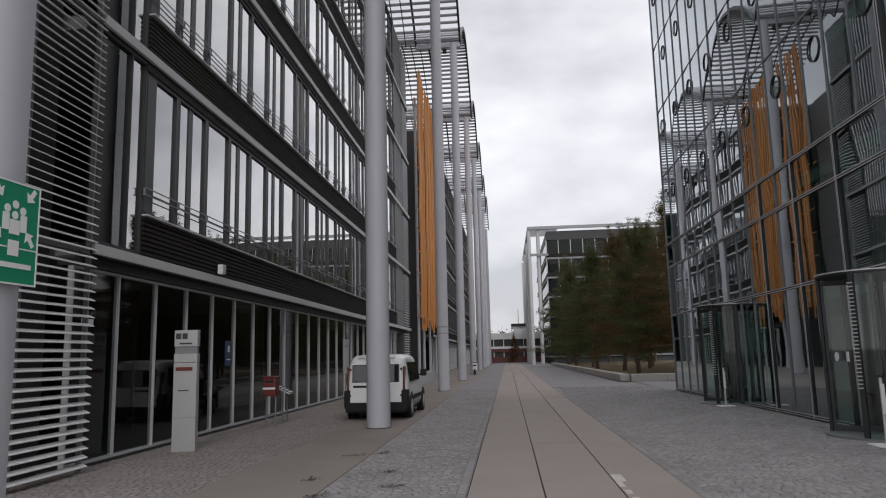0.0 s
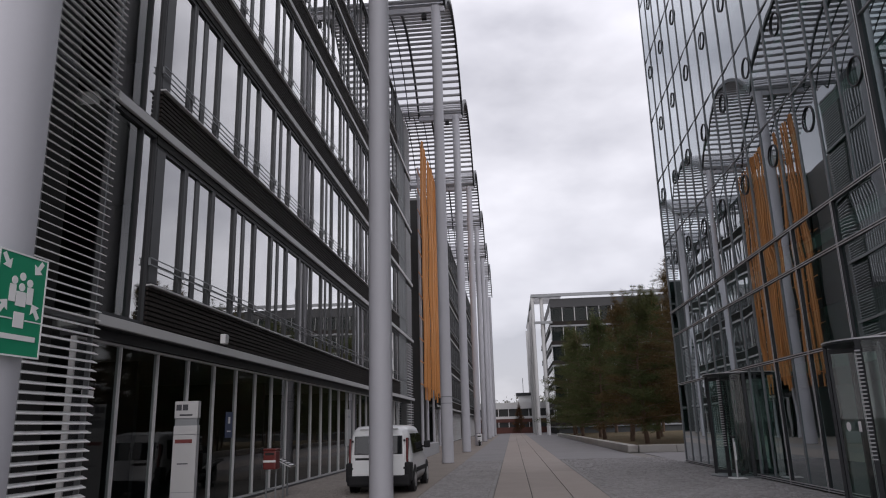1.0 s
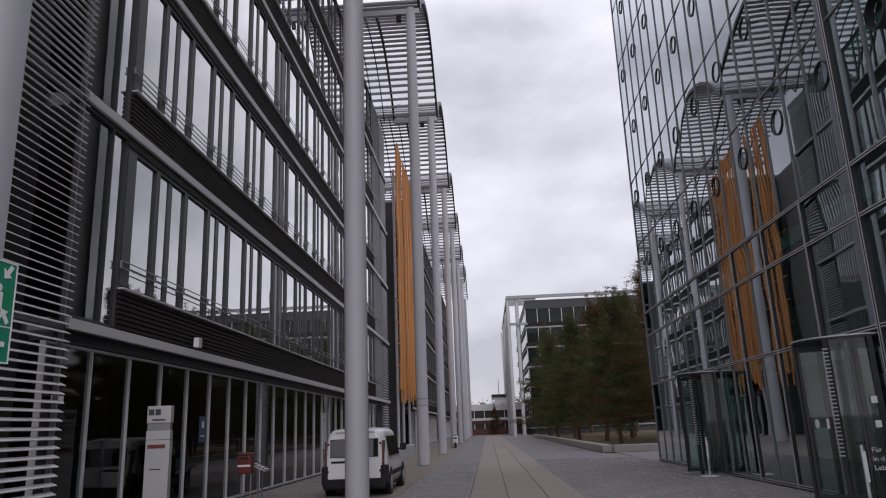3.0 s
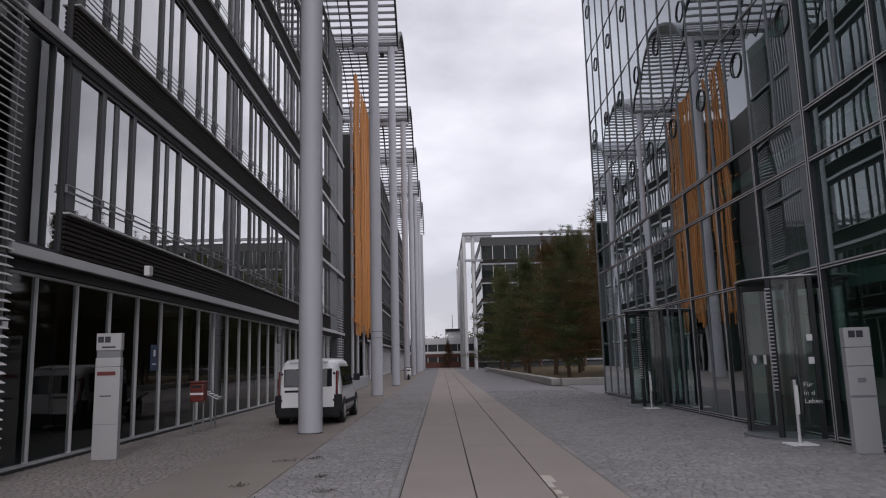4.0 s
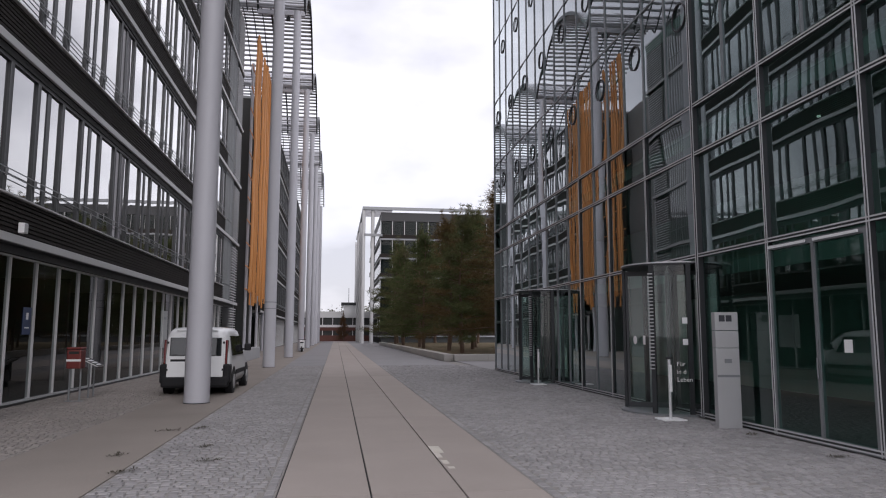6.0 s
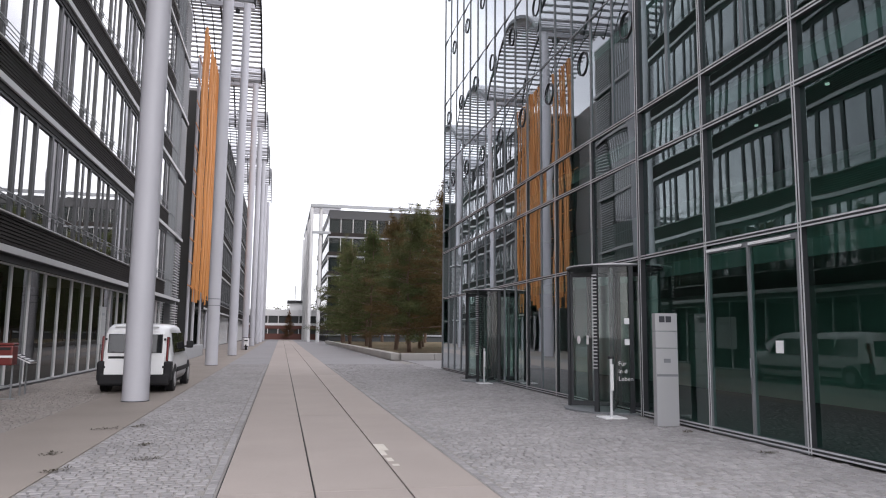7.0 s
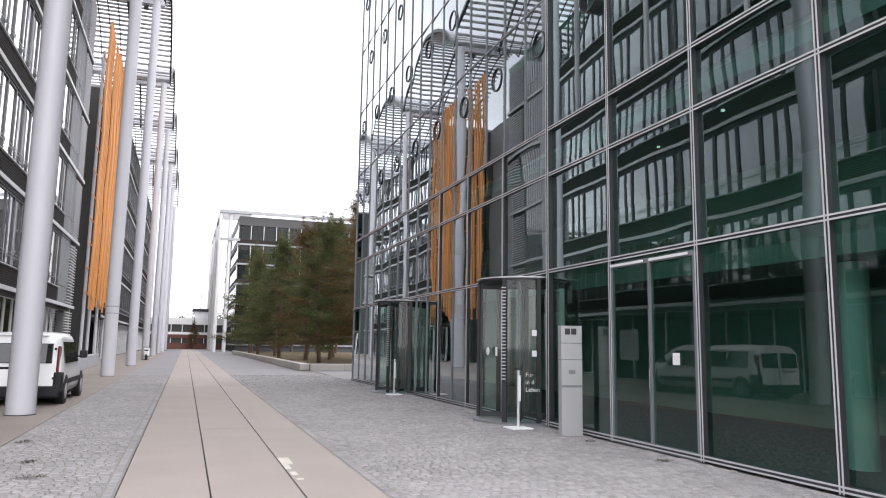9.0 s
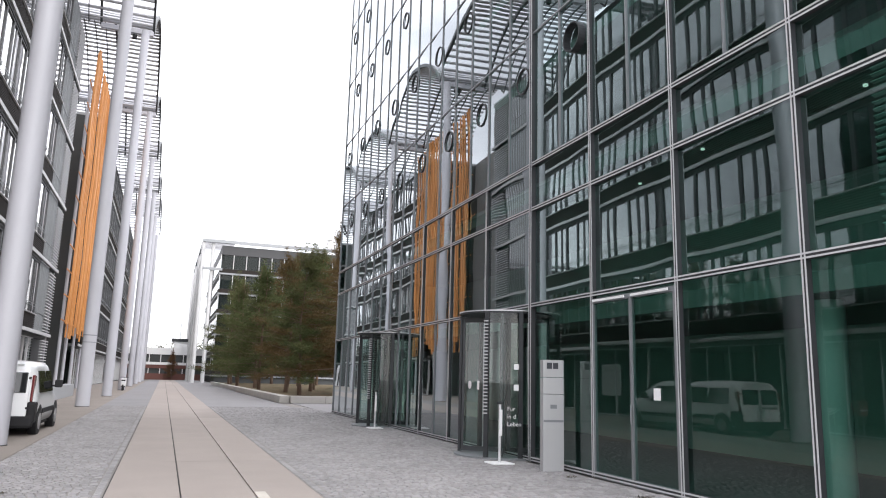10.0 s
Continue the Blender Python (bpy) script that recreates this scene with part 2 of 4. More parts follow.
# ---- building helpers ----
def box(bm, x0, x1, y0, y1, z0, z1):
    v = [bm.verts.new((x, y, z)) for x in (x0, x1) for y in (y0, y1) for z in (z0, z1)]
    for f in ((0, 1, 3, 2), (4, 6, 7, 5), (0, 4, 5, 1), (2, 3, 7, 6), (0, 2, 6, 4), (1, 5, 7, 3)):
        bm.faces.new([v[i] for i in f])
    return bm


def boxes(*many, bevel=0.0):
    bm = bmesh.new()
    for b in many:
        box(bm, *b)
    bmesh.ops.recalc_face_normals(bm, faces=bm.faces)
    if bevel:
        bmesh.ops.bevel(bm, geom=bm.edges[:], offset=bevel, segments=2, affect="EDGES", profile=0.6)
    return bm


def tube(bm, p0, p1, r0, r1=None, seg=10, caps=True):
    r1 = r0 if r1 is None else r1
    p0, p1 = Vector(p0), Vector(p1)
    q = (p1 - p0).to_track_quat("Z", "Y")
    rings = []
    for p, r in ((p0, r0), (p1, r1)):
        rings.append([bm.verts.new(p + q @ Vector((r * math.cos(a), r * math.sin(a), 0))) for a in (2 * math.pi * i / seg for i in range(seg))])
    for i in range(seg):
        f = bm.faces.new((rings[0][i], rings[0][(i + 1) % seg], rings[1][(i + 1) % seg], rings[1][i]))
        f.smooth = True
    if caps:
        bm.faces.new([bm.verts.new(v.co) for v in rings[0][::-1]])
        bm.faces.new([bm.verts.new(v.co) for v in rings[1]])
    return bm


def tubes(*many, seg=10):
    bm = bmesh.new()
    for t in many:
        tube(bm, *t, seg=seg)
    return bm


def lattice(ys, zs, solid, x0, x1):
    """A connected frame in the y-z plane: the cells (i, j) that are solid, from x0 to x1."""
    bm = bmesh.new()
    vs = {}

    def vert(x, i, j):
        if (x, i, j) not in vs:
            vs[x, i, j] = bm.verts.new((x, ys[i], zs[j]))
        return vs[x, i, j]
    ny, nz = len(ys) - 1, len(zs) - 1
    cells = {(i, j) for i in range(ny) for j in range(nz) if solid(i, j)}
    for i, j in cells:
        bm.faces.new([vert(x0, *c) for c in ((i, j), (i, j + 1), (i + 1, j + 1), (i + 1, j))])
        bm.faces.new([vert(x1, *c) for c in ((i, j), (i + 1, j), (i + 1, j + 1), (i, j + 1))])
        for (di, dj), (a, b) in (((-1, 0), ((i, j), (i, j + 1))), ((1, 0), ((i + 1, j), (i + 1, j + 1))), ((0, -1), ((i, j), (i + 1, j))), ((0, 1), ((i, j + 1), (i + 1, j + 1)))):
            if (i + di, j + dj) not in cells:
                bm.faces.new((vert(x0, *a), vert(x0, *b), vert(x1, *b), vert(x1, *a)))
    bmesh.ops.recalc_face_normals(bm, faces=bm.faces)
    return bm


def mesh_of(name, bm, mat):
    me = bpy.data.meshes.new(name)
    bm.to_mesh(me)
    bm.free()
    me.materials.append(mat)
    return me


def put(name, mesh, parent=None, at=(0, 0, 0), turn=(0, 0, 0), label=""):
    ob = new(name, mesh)
    ob.parent = parent
    ob.matrix_basis = pose(*at, *turn)
    if label:
        ob["label"] = label
    return ob


def part(name, bm, mat, parent, label="", at=(0, 0, 0), turn=(0, 0, 0)):
    return put(name, mesh_of(name, bm, mat), parent, at, turn, label)


def thing(name, at, label, category, group="", kind="", turn=0):
    ob = new(name)
    ob.matrix_basis = pose(*at, 0, 0, turn)
    return tagged(ob, label, category, group, kind)


def lettering(text, size, mat, parent, at, turn, name="lettering", depth=0.002):
    cu = bpy.data.curves.new(name, "FONT")
    cu.body, cu.size, cu.extrude = text, size, depth
    tmp = bpy.data.objects.new(name, cu)
    me = bpy.data.meshes.new_from_object(tmp)
    bpy.data.objects.remove(tmp)
    me.materials.append(mat)
    return put(name, me, parent, at, turn)


# ---- ground ----
X_SAND, X_SLAB0, X_SLAB1 = -2.40, -0.515, 2.175
X_JOINTS = (X_SLAB0, 0.412, 1.345, X_SLAB1)
bm = bmesh.new()
box(bm, -900, 900, -300, 1500, -0.5, -0.03)
tagged(part("ground", bm, M["joint"], None), "grey sandy ground under granite paving", "ground", kind="structure")
tagged(part("pavement", boxes((-4.05, X_SAND, -30, 36, -0.03, 0.003), (-30, X_SAND, 36, 120, -0.03, 0.0), (-30, -7.3, -30, 36, -0.03, 0.0)), M["sand"], None), "beige fine-grained paving beside the offices", "pavement", kind="structure")
road = tagged(part("road", boxes((X_SLAB0 - 0.008, X_SLAB1 + 0.008, -30, 160, -0.03, -0.022)), M["black"], None), "strip of large beige concrete slabs with dark joints", "road", kind="structure")
slab_meshes = [mesh_of("slab", boxes((0.009, b - a - 0.009, 0.005, 6.6 - 0.005, -0.0215, 0.004), bevel=0.006), M["concrete"]) for a, b in zip(X_JOINTS, X_JOINTS[1:])]
for i in range(-3, 23):
    for k in range(3):
        put("slab", slab_meshes[k], road, (X_JOINTS[k], 0.45 + 6.6 * i, 0))


def sett_mesh(name, spans, mat, rng=None, keep=lambda x, y: False):
    """Many small setts as one mesh; each with a rounded top face."""
    verts, faces = [], []
    for (x0, x1, y0, y1, p) in spans:
        ny, row = int((y1 - y0) / p), 0
        for j in range(ny):
            gap = y0 + j * p
            x = x0 + (0.5 * p if row % 2 else 0) * 0.9
            row += 1
            while x < x1 - p * 0.5:
                w = p * rng.uniform(0.85, 1.25)
                d, h, g = p * rng.uniform(0.86, 0.95), rng.uniform(-0.004, 0.006), 0.012
                xa, xb, ya, yb = x + g * 0.5, min(x + w, x1) - g * 0.5, y0 + j * p + rng.uniform(-0.006, 0.006), 0
                yb = ya + d
                if keep(xa, gap):
                    x += w
                    continue
                k = len(verts)
                sx, sy = rng.uniform(-0.005, 0.005), rng.uniform(-0.005, 0.005)
                verts += [(xa, ya, -0.012), (xb, ya, -0.012), (xb, yb, -0.012), (xa, yb, -0.012)]
                e = 0.012
                verts += [(xa + e, ya + e, h + sx), (xb - e, ya + e, h + sy), (xb - e, yb - e, h - sx), (xa + e, yb - e, h - sy)]
                faces += [(k + 4, k + 5, k + 6, k + 7), (k, k + 1, k + 5, k + 4), (k + 1, k + 2, k + 6, k + 5), (k + 2, k + 3, k + 7, k + 6), (k + 3, k, k + 4, k + 7)]
                x += w
    me = bpy.data.meshes.new(name)
    me.from_pydata(verts, [], faces)
    me.materials.append(mat)
    return me


rng = random.Random(4)
tagged(part("pavement", boxes((X_SAND, X_SLAB0 - 0.008, -6, 36, -0.03, -0.008), (X_SLAB1 + 0.008, 7.0, -6, 36, -0.03, -0.008), (-7.2, -4.05, -6, 36, -0.03, -0.008)), M["joint"], None), "sandy jointing between the granite setts", "pavement", kind="structure")
NEAR = (X_SLAB1 + 0.13, X_SLAB1 + 2.25, 6.0, 7.85)
setts = new("sett_paving", sett_mesh("sett_paving", [
    (X_SAND, X_SLAB0 - 0.13, -6, 36, 0.118), (X_SLAB1 + 0.13, 7.0, -6, 36, 0.118)], M["sett"], rng=rng, keep=lambda x, y: NEAR[0] <= x < NEAR[1] and NEAR[2] <= y < NEAR[3]))
brown = new("sett_paving", sett_mesh("sett_paving", [(-7.2, -4.06, -6, 36, 0.118)], M["sett_brown"], rng=rng))
tagged(brown, "brownish granite setts beside the offices", "setts", kind="stuff")
tagged(setts, "grey granite setts with sandy joints", "setts", kind="stuff")
bm = bmesh.new()
box(bm, X_SAND, X_SLAB0, 36, 170, -0.03, -0.002)
box(bm, X_SLAB1, 6.2, 36, 170, -0.03, -0.002)
box(bm, 6.2, 60, 104.6, 170, -0.03, -0.002)
box(bm, 7.0, 60, 31.3, 41.2, -0.03, -0.002)
tagged(part("pavement", bm, M["sett_far"], None), "grey granite paving running on to the far end", "pavement", kind="structure")
edge_bm = bmesh.new()
box(edge_bm, 0.02, 0.12, 0, 0.165, -0.03, 0.001)
bmesh.ops.recalc_face_normals(edge_bm, faces=edge_bm.faces)
bmesh.ops.bevel(edge_bm, geom=edge_bm.edges[:], offset=0.01, segments=1, affect="EDGES")
edge_mesh = mesh_of("edge_sett", edge_bm, M["sett"])
for x in (X_SLAB0 - 0.145, X_SLAB1 + 0.005):
    for i in range(149):
        put("edge_sett", edge_mesh, road, (x, 6.0 + i * 0.2, 0))
sett_kinds = []
for k in range(6):
    bm = boxes((0.006, 0.112 + rng.uniform(-0.006, 0.008), 0, 0.107 + rng.uniform(-0.004, 0.004), -0.03, 0.001))
    bmesh.ops.bevel(bm, geom=[e for e in bm.edges if all(v2.co.z > 0 for v2 in e.verts)], offset=0.012, segments=1, affect="EDGES")
    sett_kinds.append(mesh_of("sett", bm, M["sett"]))
for j in range(16):
    for k in range(18):
        put("sett", rng.choice(sett_kinds), road, (NEAR[0] + 0.118 * k + (0.05 if j % 2 else 0.0), NEAR[2] + 0.118 * j, rng.uniform(-0.004, 0.004)), (rng.uniform(-1.5, 1.5), rng.uniform(-1.5, 1.5), rng.uniform(-2, 2)))
mortar = thing("mortar_patch", (1.352, 8.3, 0.004), "pale broken mortar patch on the slab joint", "patch")
for x0, x1, y0, y1, h in ((0.0, 0.148, 1.12, 1.67, 0.005), (0.0, 0.078, 0.75, 1.117, 0.004), (0.018, 0.098, 0.32, 0.55, 0.004), (0.038, 0.118, 0.0, 0.12, 0.003)):
    part("mortar_piece", boxes((x0, x1, y0, y1, 0, h), bevel=0.001), M["patch"], mortar)

# ---- columns and louvred canopies along the street ----
COL_Y = (3.6, 17.0, 34.7, 49.0, 65.5, 80.5, 96.5, 111.5, 127.5)
COL_X, SPRING = -3.1, 24.3
col_bm = bmesh.new()
tube(col_bm, (0, 0, 0.02), (0, 0, SPRING), 0.285, 0.265, seg=28)
col_mesh = mesh_of("shaft", col_bm, M["column"])
foot_mesh = mesh_of("base_joint", tubes(((0, 0, 0.0), (0, 0, 0.022), 0.30), seg=28), M["frame_dark"])
ring_mesh = mesh_of("strap", tubes(((0, 0, 3.05), (0, 0, 3.09), 0.29), ((0, 0, 2.75), (0, 0, 2.78), 0.29), seg=24), M["frame_grey"])
for i, y in enumerate(COL_Y):
    c = thing("column", (COL_X, y, 0), "tall round light-grey steel column", "column", "columns along the street")
    put("shaft", col_mesh, c)
    put("base_joint", foot_mesh, c)
    if i == 2:
        put("strap", ring_mesh, c)


def canopy(y0, y1, x_out, x_in, x_back, spring, group):
    """One bay of a louvred barrel canopy between two columns."""
    span, rise = y1 - y0, (y1 - y0) * 0.25
    th = thing("louvre_canopy", (0, y0, spring), "arched canopy of light-grey metal louvres on dark ribs", "canopy", group)
    sgn = 1 if x_out > x_in else -1

    def arc(u):
        return (span * u, rise * math.sin(math.pi * u) ** 0.8)
    for x in (x_out, x_in):
        bm = bmesh.new()
        n = 20
        pts = [arc(k / n) for k in range(n + 1)]
        rows = []
        for (yy, zz) in pts:
            rows.append([bm.verts.new((x + dx, yy, zz + dz)) for dx, dz in ((-0.07, -0.14), (0.07, -0.14), (0.07, 0.14), (-0.07, 0.14))])
        for a, b in zip(rows, rows[1:]):
            for k in range(4):
                bm.faces.new((a[k], a[(k + 1) % 4], b[(k + 1) % 4], b[k]))
        bmesh.ops.recalc_face_normals(bm, faces=bm.faces)
        part("rib", bm, M["frame_dark"], th)
    for k in range(5):
        x = x_in - sgn * (0.75 + 0.75 * k)
        bm = bmesh.new()
        rows = [[bm.verts.new((x + dx, arc(j / 12)[0], arc(j / 12)[1] - 0.11 + dz)) for dx, dz in ((-0.03, -0.05), (0.03, -0.05), (0.03, 0.05), (-0.03, 0.05))] for j in range(13)]
        for a, b in zip(rows, rows[1:]):
            for i in range(4):
                bm.faces.new((a[i], a[(i + 1) % 4], b[(i + 1) % 4], b[i]))
        bmesh.ops.recalc_face_normals(bm, faces=bm.faces)
        part("purlin", bm, M["frame_dark"], th)
    part("beam", boxes((min(x_out, x_in), max(x_out, x_in), -0.11, 0.11, -0.32, 0.0), bevel=0.02), M["column"], th)
    n = max(8, round(span / 0.43))
    bm = bmesh.new()
    seg = 10
    xa, xb = x_out - sgn * 0.08, x_back
    rings = [[bm.verts.new((x, 0.17 * math.cos(2 * math.pi * k / seg), 0.10 * math.sin(2 * math.pi * k / seg))) for k in range(seg)] for x in (xa, xb)]
    for k in range(seg):
        f = bm.faces.new((rings[0][k], rings[0][(k + 1) % seg], rings[1][(k + 1) % seg], rings[1][k]))
        f.smooth = True
    bm.faces.new(rings[0])
    bm.faces.new(rings[1][::-1])
    bmesh.ops.recalc_face_normals(bm, faces=bm.faces)
    sm = mesh_of("louvre", bm, M["louvre"])
    for k in range(n):
        u = (k + 0.5) / n
        yy, zz = arc(u)
        put("louvre", sm, th, (0, yy, zz), (8, 0, 0))
    return th


for a, b in zip(COL_Y, COL_Y[1:]):
    canopy(a, b, -2.60, -5.85, -10.5, SPRING, "canopies along the street")
for y in COL_Y[2:4]:
    fl = thing("floodlight", (-3.75, y, SPRING - 0.72), "small black floodlight under the canopy beam", "lamp", "floodlights")
    part("housing", boxes((-0.14, 0.14, -0.12, 0.12, 0.0, 0.30), bevel=0.02), M["plastic"], fl)
    part("bracket", boxes((-0.03, 0.03, -0.03, 0.03, 0.30, 0.42)), M["frame_dark"], fl)

# ---- office block with slatted spandrels ----
STOREY, FIRST = 3.97, 3.42
MODULE, N_MOD = 2.8, 11
Y_WIN = 12.2


def pane_mesh(name, w, h, mat, pillow=0.0, n=1):
    """An upright pane in the y-z plane, 12 mm thick, slightly bowed."""
    bm = bmesh.new()
    grid = []
    for i in range(n + 1):
        row = []
        for j in range(n + 1):
            u, v2 = i / n, j / n
            row.append(bm.verts.new((pillow * 16 * u * (1 - u) * v2 * (1 - v2), w * u, h * v2)))
        grid.append(row)
    for i in range(n):
        for j in range(n):
            f = bm.faces.new((grid[i][j], grid[i + 1][j], grid[i + 1][j + 1], grid[i][j + 1]))
            f.smooth = n > 1
    return mesh_of(name, bm, mat)


H_WIN = 2.80
frame_mesh = mesh_of("window_frame", lattice(
    (0, 0.055, 0.10, 1.29, 1.36, 1.415, 1.46, 1.92, 2.12, 2.73, 2.80), (0, 0.05, H_WIN - 0.08, H_WIN),
    lambda i, j: j in (0, 2) or i in (0, 1, 4, 5), -0.045, 0.05), M["frame_black"])
dark_mesh = mesh_of("vent_panel", boxes((-0.06, 0.02, 1.92, 2.12, 0.05, H_WIN - 0.08)), M["frame_dark"])
jamb_mesh = mesh_of("dark_jamb", boxes((-0.03, 0.05, 0, 0.07, 0.05, H_WIN - 0.08)), M["frame_dark"])
p_wide = pane_mesh("pane", 1.19, H_WIN - 0.13, M["glass_left"], 0.002, 4)
p_slim = pane_mesh("pane", 0.46, H_WIN - 0.13, M["glass_left"], 0.001, 3)
p_mid = pane_mesh("pane", 0.61, H_WIN - 0.13, M["glass_left"], 0.001, 3)
L_BLOCK = MODULE * N_MOD
rail_mesh = mesh_of("window_rail", boxes(*[(0.045, 0.063, 0, L_BLOCK, z, z + 0.018) for z in (0.40, 0.53)], *[(-0.01, 0.045, 1.40 * k + 0.02, 1.40 * k + 0.035, 0.40, 0.548) for k in range(2 * N_MOD)]), M["frame_grey"])
slat_run = mesh_of("spandrel_slat", boxes((0.0, 0.05, 0, L_BLOCK, 0, 0.062), bevel=0.006), M["spandrel"])
beam_mesh = mesh_of("floor_beam", boxes((0.0, 0.075, -1.55, L_BLOCK + 6.2, 0.02, 0.195), bevel=0.01), M["beam"])
sill_mesh = mesh_of("sill", boxes((-0.1, 0.115, 0, L_BLOCK, 0, 0.035), bevel=0.008), M["beam"])
# black strip over the windows: the deep shade there, put into colour
shade_strip_mesh = mesh_of("blind_box", boxes((-0.25, 0.02, 0, L_BLOCK, 0, 0.15)), M["black"])
beam_back = mesh_of("beam_soffit", boxes((-0.25, -0.002, -1.55, L_BLOCK + 6.2, 0.03, 0.20)), M["frame_dark"])
end_panel = mesh_of("dark_panel", boxes((-0.02, 0.06, 0.06, 0.40, 0.05, H_WIN - 0.08), bevel=0.006), M["frame_dark"])
back_sp = mesh_of("spandrel_back", boxes((-0.15, -0.02, 0, L_BLOCK, 0, 0.78)), M["black"])
base_pane = pane_mesh("pane", 1.36, 3.10, M["glass_base"], 0.003, 4)
base_frame = mesh_of("shopfront_frame", lattice((-0.016, 0.016, 1.384), (0, 0.04, 3.18, 3.22), lambda i, j: i == 0 or j in (0, 2), -0.05, 0.05), M["alu"])
tall_pane = pane_mesh("pane", 0.47, STOREY - 0.30, M["glass_left"], 0.002, 4)
teal_pane = pane_mesh("pane", 0.96, STOREY - 0.30, M["glass_clear"], 0.002, 4)
tall_frame = mesh_of("window_frame", lattice((0, 0.06, 1.02, 1.06, 1.53, 1.57), (0, 0.06, STOREY - 0.29, STOREY - 0.22), lambda i, j: j != 1 or i in (0, 2, 4), -0.06, 0.06), M["frame_black"])
strip_frame = mesh_of("window_frame", lattice((0.0, 0.035, 0.32, 0.345, 0.64, 0.665, 0.97, 1.0), (0.0, 0.05, 0.95, 0.98, STOREY - 0.29, STOREY - 0.22), lambda i, j: j != 1 and j != 3 or i in (0, 2, 4, 6), -0.03, 0.04), M["frame_grey"])
strip_pane = pane_mesh("pane", 0.98, STOREY - 0.28, M["glass_left"], 0.001, 3)
louvre_strip = mesh_of("grille_slat", boxes((-0.05, 0.06, 0, 2.4, 0, 0.05)), M["alu"])
floor_in = mesh_of("floor_slab", boxes((-7.0, -0.3, -1.5, L_BLOCK + 6, 0, 0.25)), M["slab_inner"])


def office_block(y, detail=True, group="office blocks"):
    """Five upper storeys of windows over a glazed ground floor; local x = 0 is the facade plane."""
    th = thing("office_building", (-6.65, y, 0), "dark-slatted office block with rows of grey-framed windows", "building", group)
    # added room shell behind the glass, shade put into its dark colour
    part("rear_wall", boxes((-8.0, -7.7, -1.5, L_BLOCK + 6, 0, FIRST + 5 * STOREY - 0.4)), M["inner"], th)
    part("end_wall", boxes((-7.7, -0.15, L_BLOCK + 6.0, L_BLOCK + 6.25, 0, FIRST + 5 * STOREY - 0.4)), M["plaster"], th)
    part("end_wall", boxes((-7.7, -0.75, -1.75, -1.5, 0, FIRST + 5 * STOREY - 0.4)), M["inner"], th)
    part("roof", boxes((-8.0, -0.1, -1.6, L_BLOCK + 6.2, FIRST + 5 * STOREY - 0.4, FIRST + 5 * STOREY - 0.1)), M["plaster"], th)
    for s in range(5):
        z = FIRST + s * STOREY
        put("floor_slab", floor_in, th, (0, 0, z - 0.02))
        put("floor_beam", beam_mesh, th, (0, 0, z))
        put("beam_soffit", beam_back, th, (0, 0, z))
        put("dark_panel", end_panel, th, (-0.06, 0, z + 0.995))
        put("spandrel_back", back_sp, th, (0, 0, z + 0.21))
        for k in range(8):
            put("spandrel_slat", slat_run, th, (0.0, 0, z + 0.225 + 0.092 * k))
        put("sill", sill_mesh, th, (0, 0, z + 0.95))
        put("window_rail", rail_mesh, th, (0, 0, z + 0.95))
        put("blind_box", shade_strip_mesh, th, (0, 0, z + 0.995 + H_WIN))
        for k in range(N_MOD):
            w = put("window", frame_mesh, th, (-0.06, MODULE * k, z + 0.995))
            for me, yy in ((p_wide, 0.10), (p_slim, 1.46), (p_mid, 2.12)):
                put("pane", me, w, (0.0, yy, 0.05))
            put("vent_panel", dark_mesh, w)
            put("dark_jamb", jamb_mesh, w, (0, 1.29, 0))
            put("dark_jamb", jamb_mesh, w, (0, 2.73, 0))
        for k in range(1):
            w = put("corner_window", tall_frame, th, (-0.06, -1.55, z + 0.21))
            put("pane", teal_pane, w, (0.0, 0.06, 0.06))
            put("pane", tall_pane, w, (0.0, 1.06, 0.06))
        for k in range(3):
            w = put("end_window", strip_frame, th, (-0.05, L_BLOCK + 0.1 + k * 1.02, z + 0.2))
            put("pane", strip_pane, w, (0, 0.01, 0.03))
        for k in range(20):
            put("grille_slat", louvre_strip, th, (-0.03, L_BLOCK + 3.4, z + 0.3 + 0.175 * k))
    for k in range(20):
        put("grille_slat", louvre_strip, th, (-0.03, L_BLOCK + 3.4, 0.1 + 0.16 * k))
    for k in range(25):
        w = put("shop_window", base_frame, th, (-0.35, -1.5 + 1.40 * k, 0.05))
        put("pane", base_pane, w, (0, 0.03, 0.07))
    part("base_soffit", boxes((-0.6, -0.2, -1.5, L_BLOCK + 6, FIRST - 0.14, FIRST + 0.02)), M["frame_dark"], th)
    part("plinth", boxes((-0.5, -0.25, -1.5, L_BLOCK + 6, 0.0, 0.05)), M["frame_dark"], th)
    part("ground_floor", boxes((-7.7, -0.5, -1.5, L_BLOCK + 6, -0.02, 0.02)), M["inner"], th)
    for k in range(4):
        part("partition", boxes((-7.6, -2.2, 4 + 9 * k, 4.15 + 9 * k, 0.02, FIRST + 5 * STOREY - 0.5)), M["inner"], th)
    return th


block = office_block(Y_WIN)
for y in (Y_WIN + 54.0, Y_WIN + 103.0):
    copy_thing(block, pose(-6.65, y, 0))

vent = thing("wall_box", (-6.55, 15.66, 3.66), "small white box on the dark slats", "box")
part("housing", boxes((-0.02, 0.10, -0.10, 0.10, 0, 0.22), bevel=0.015), M["white"], vent)
part("cover", boxes((0.102, 0.112, -0.08, 0.08, 0.02, 0.20)), M["sign"], vent)

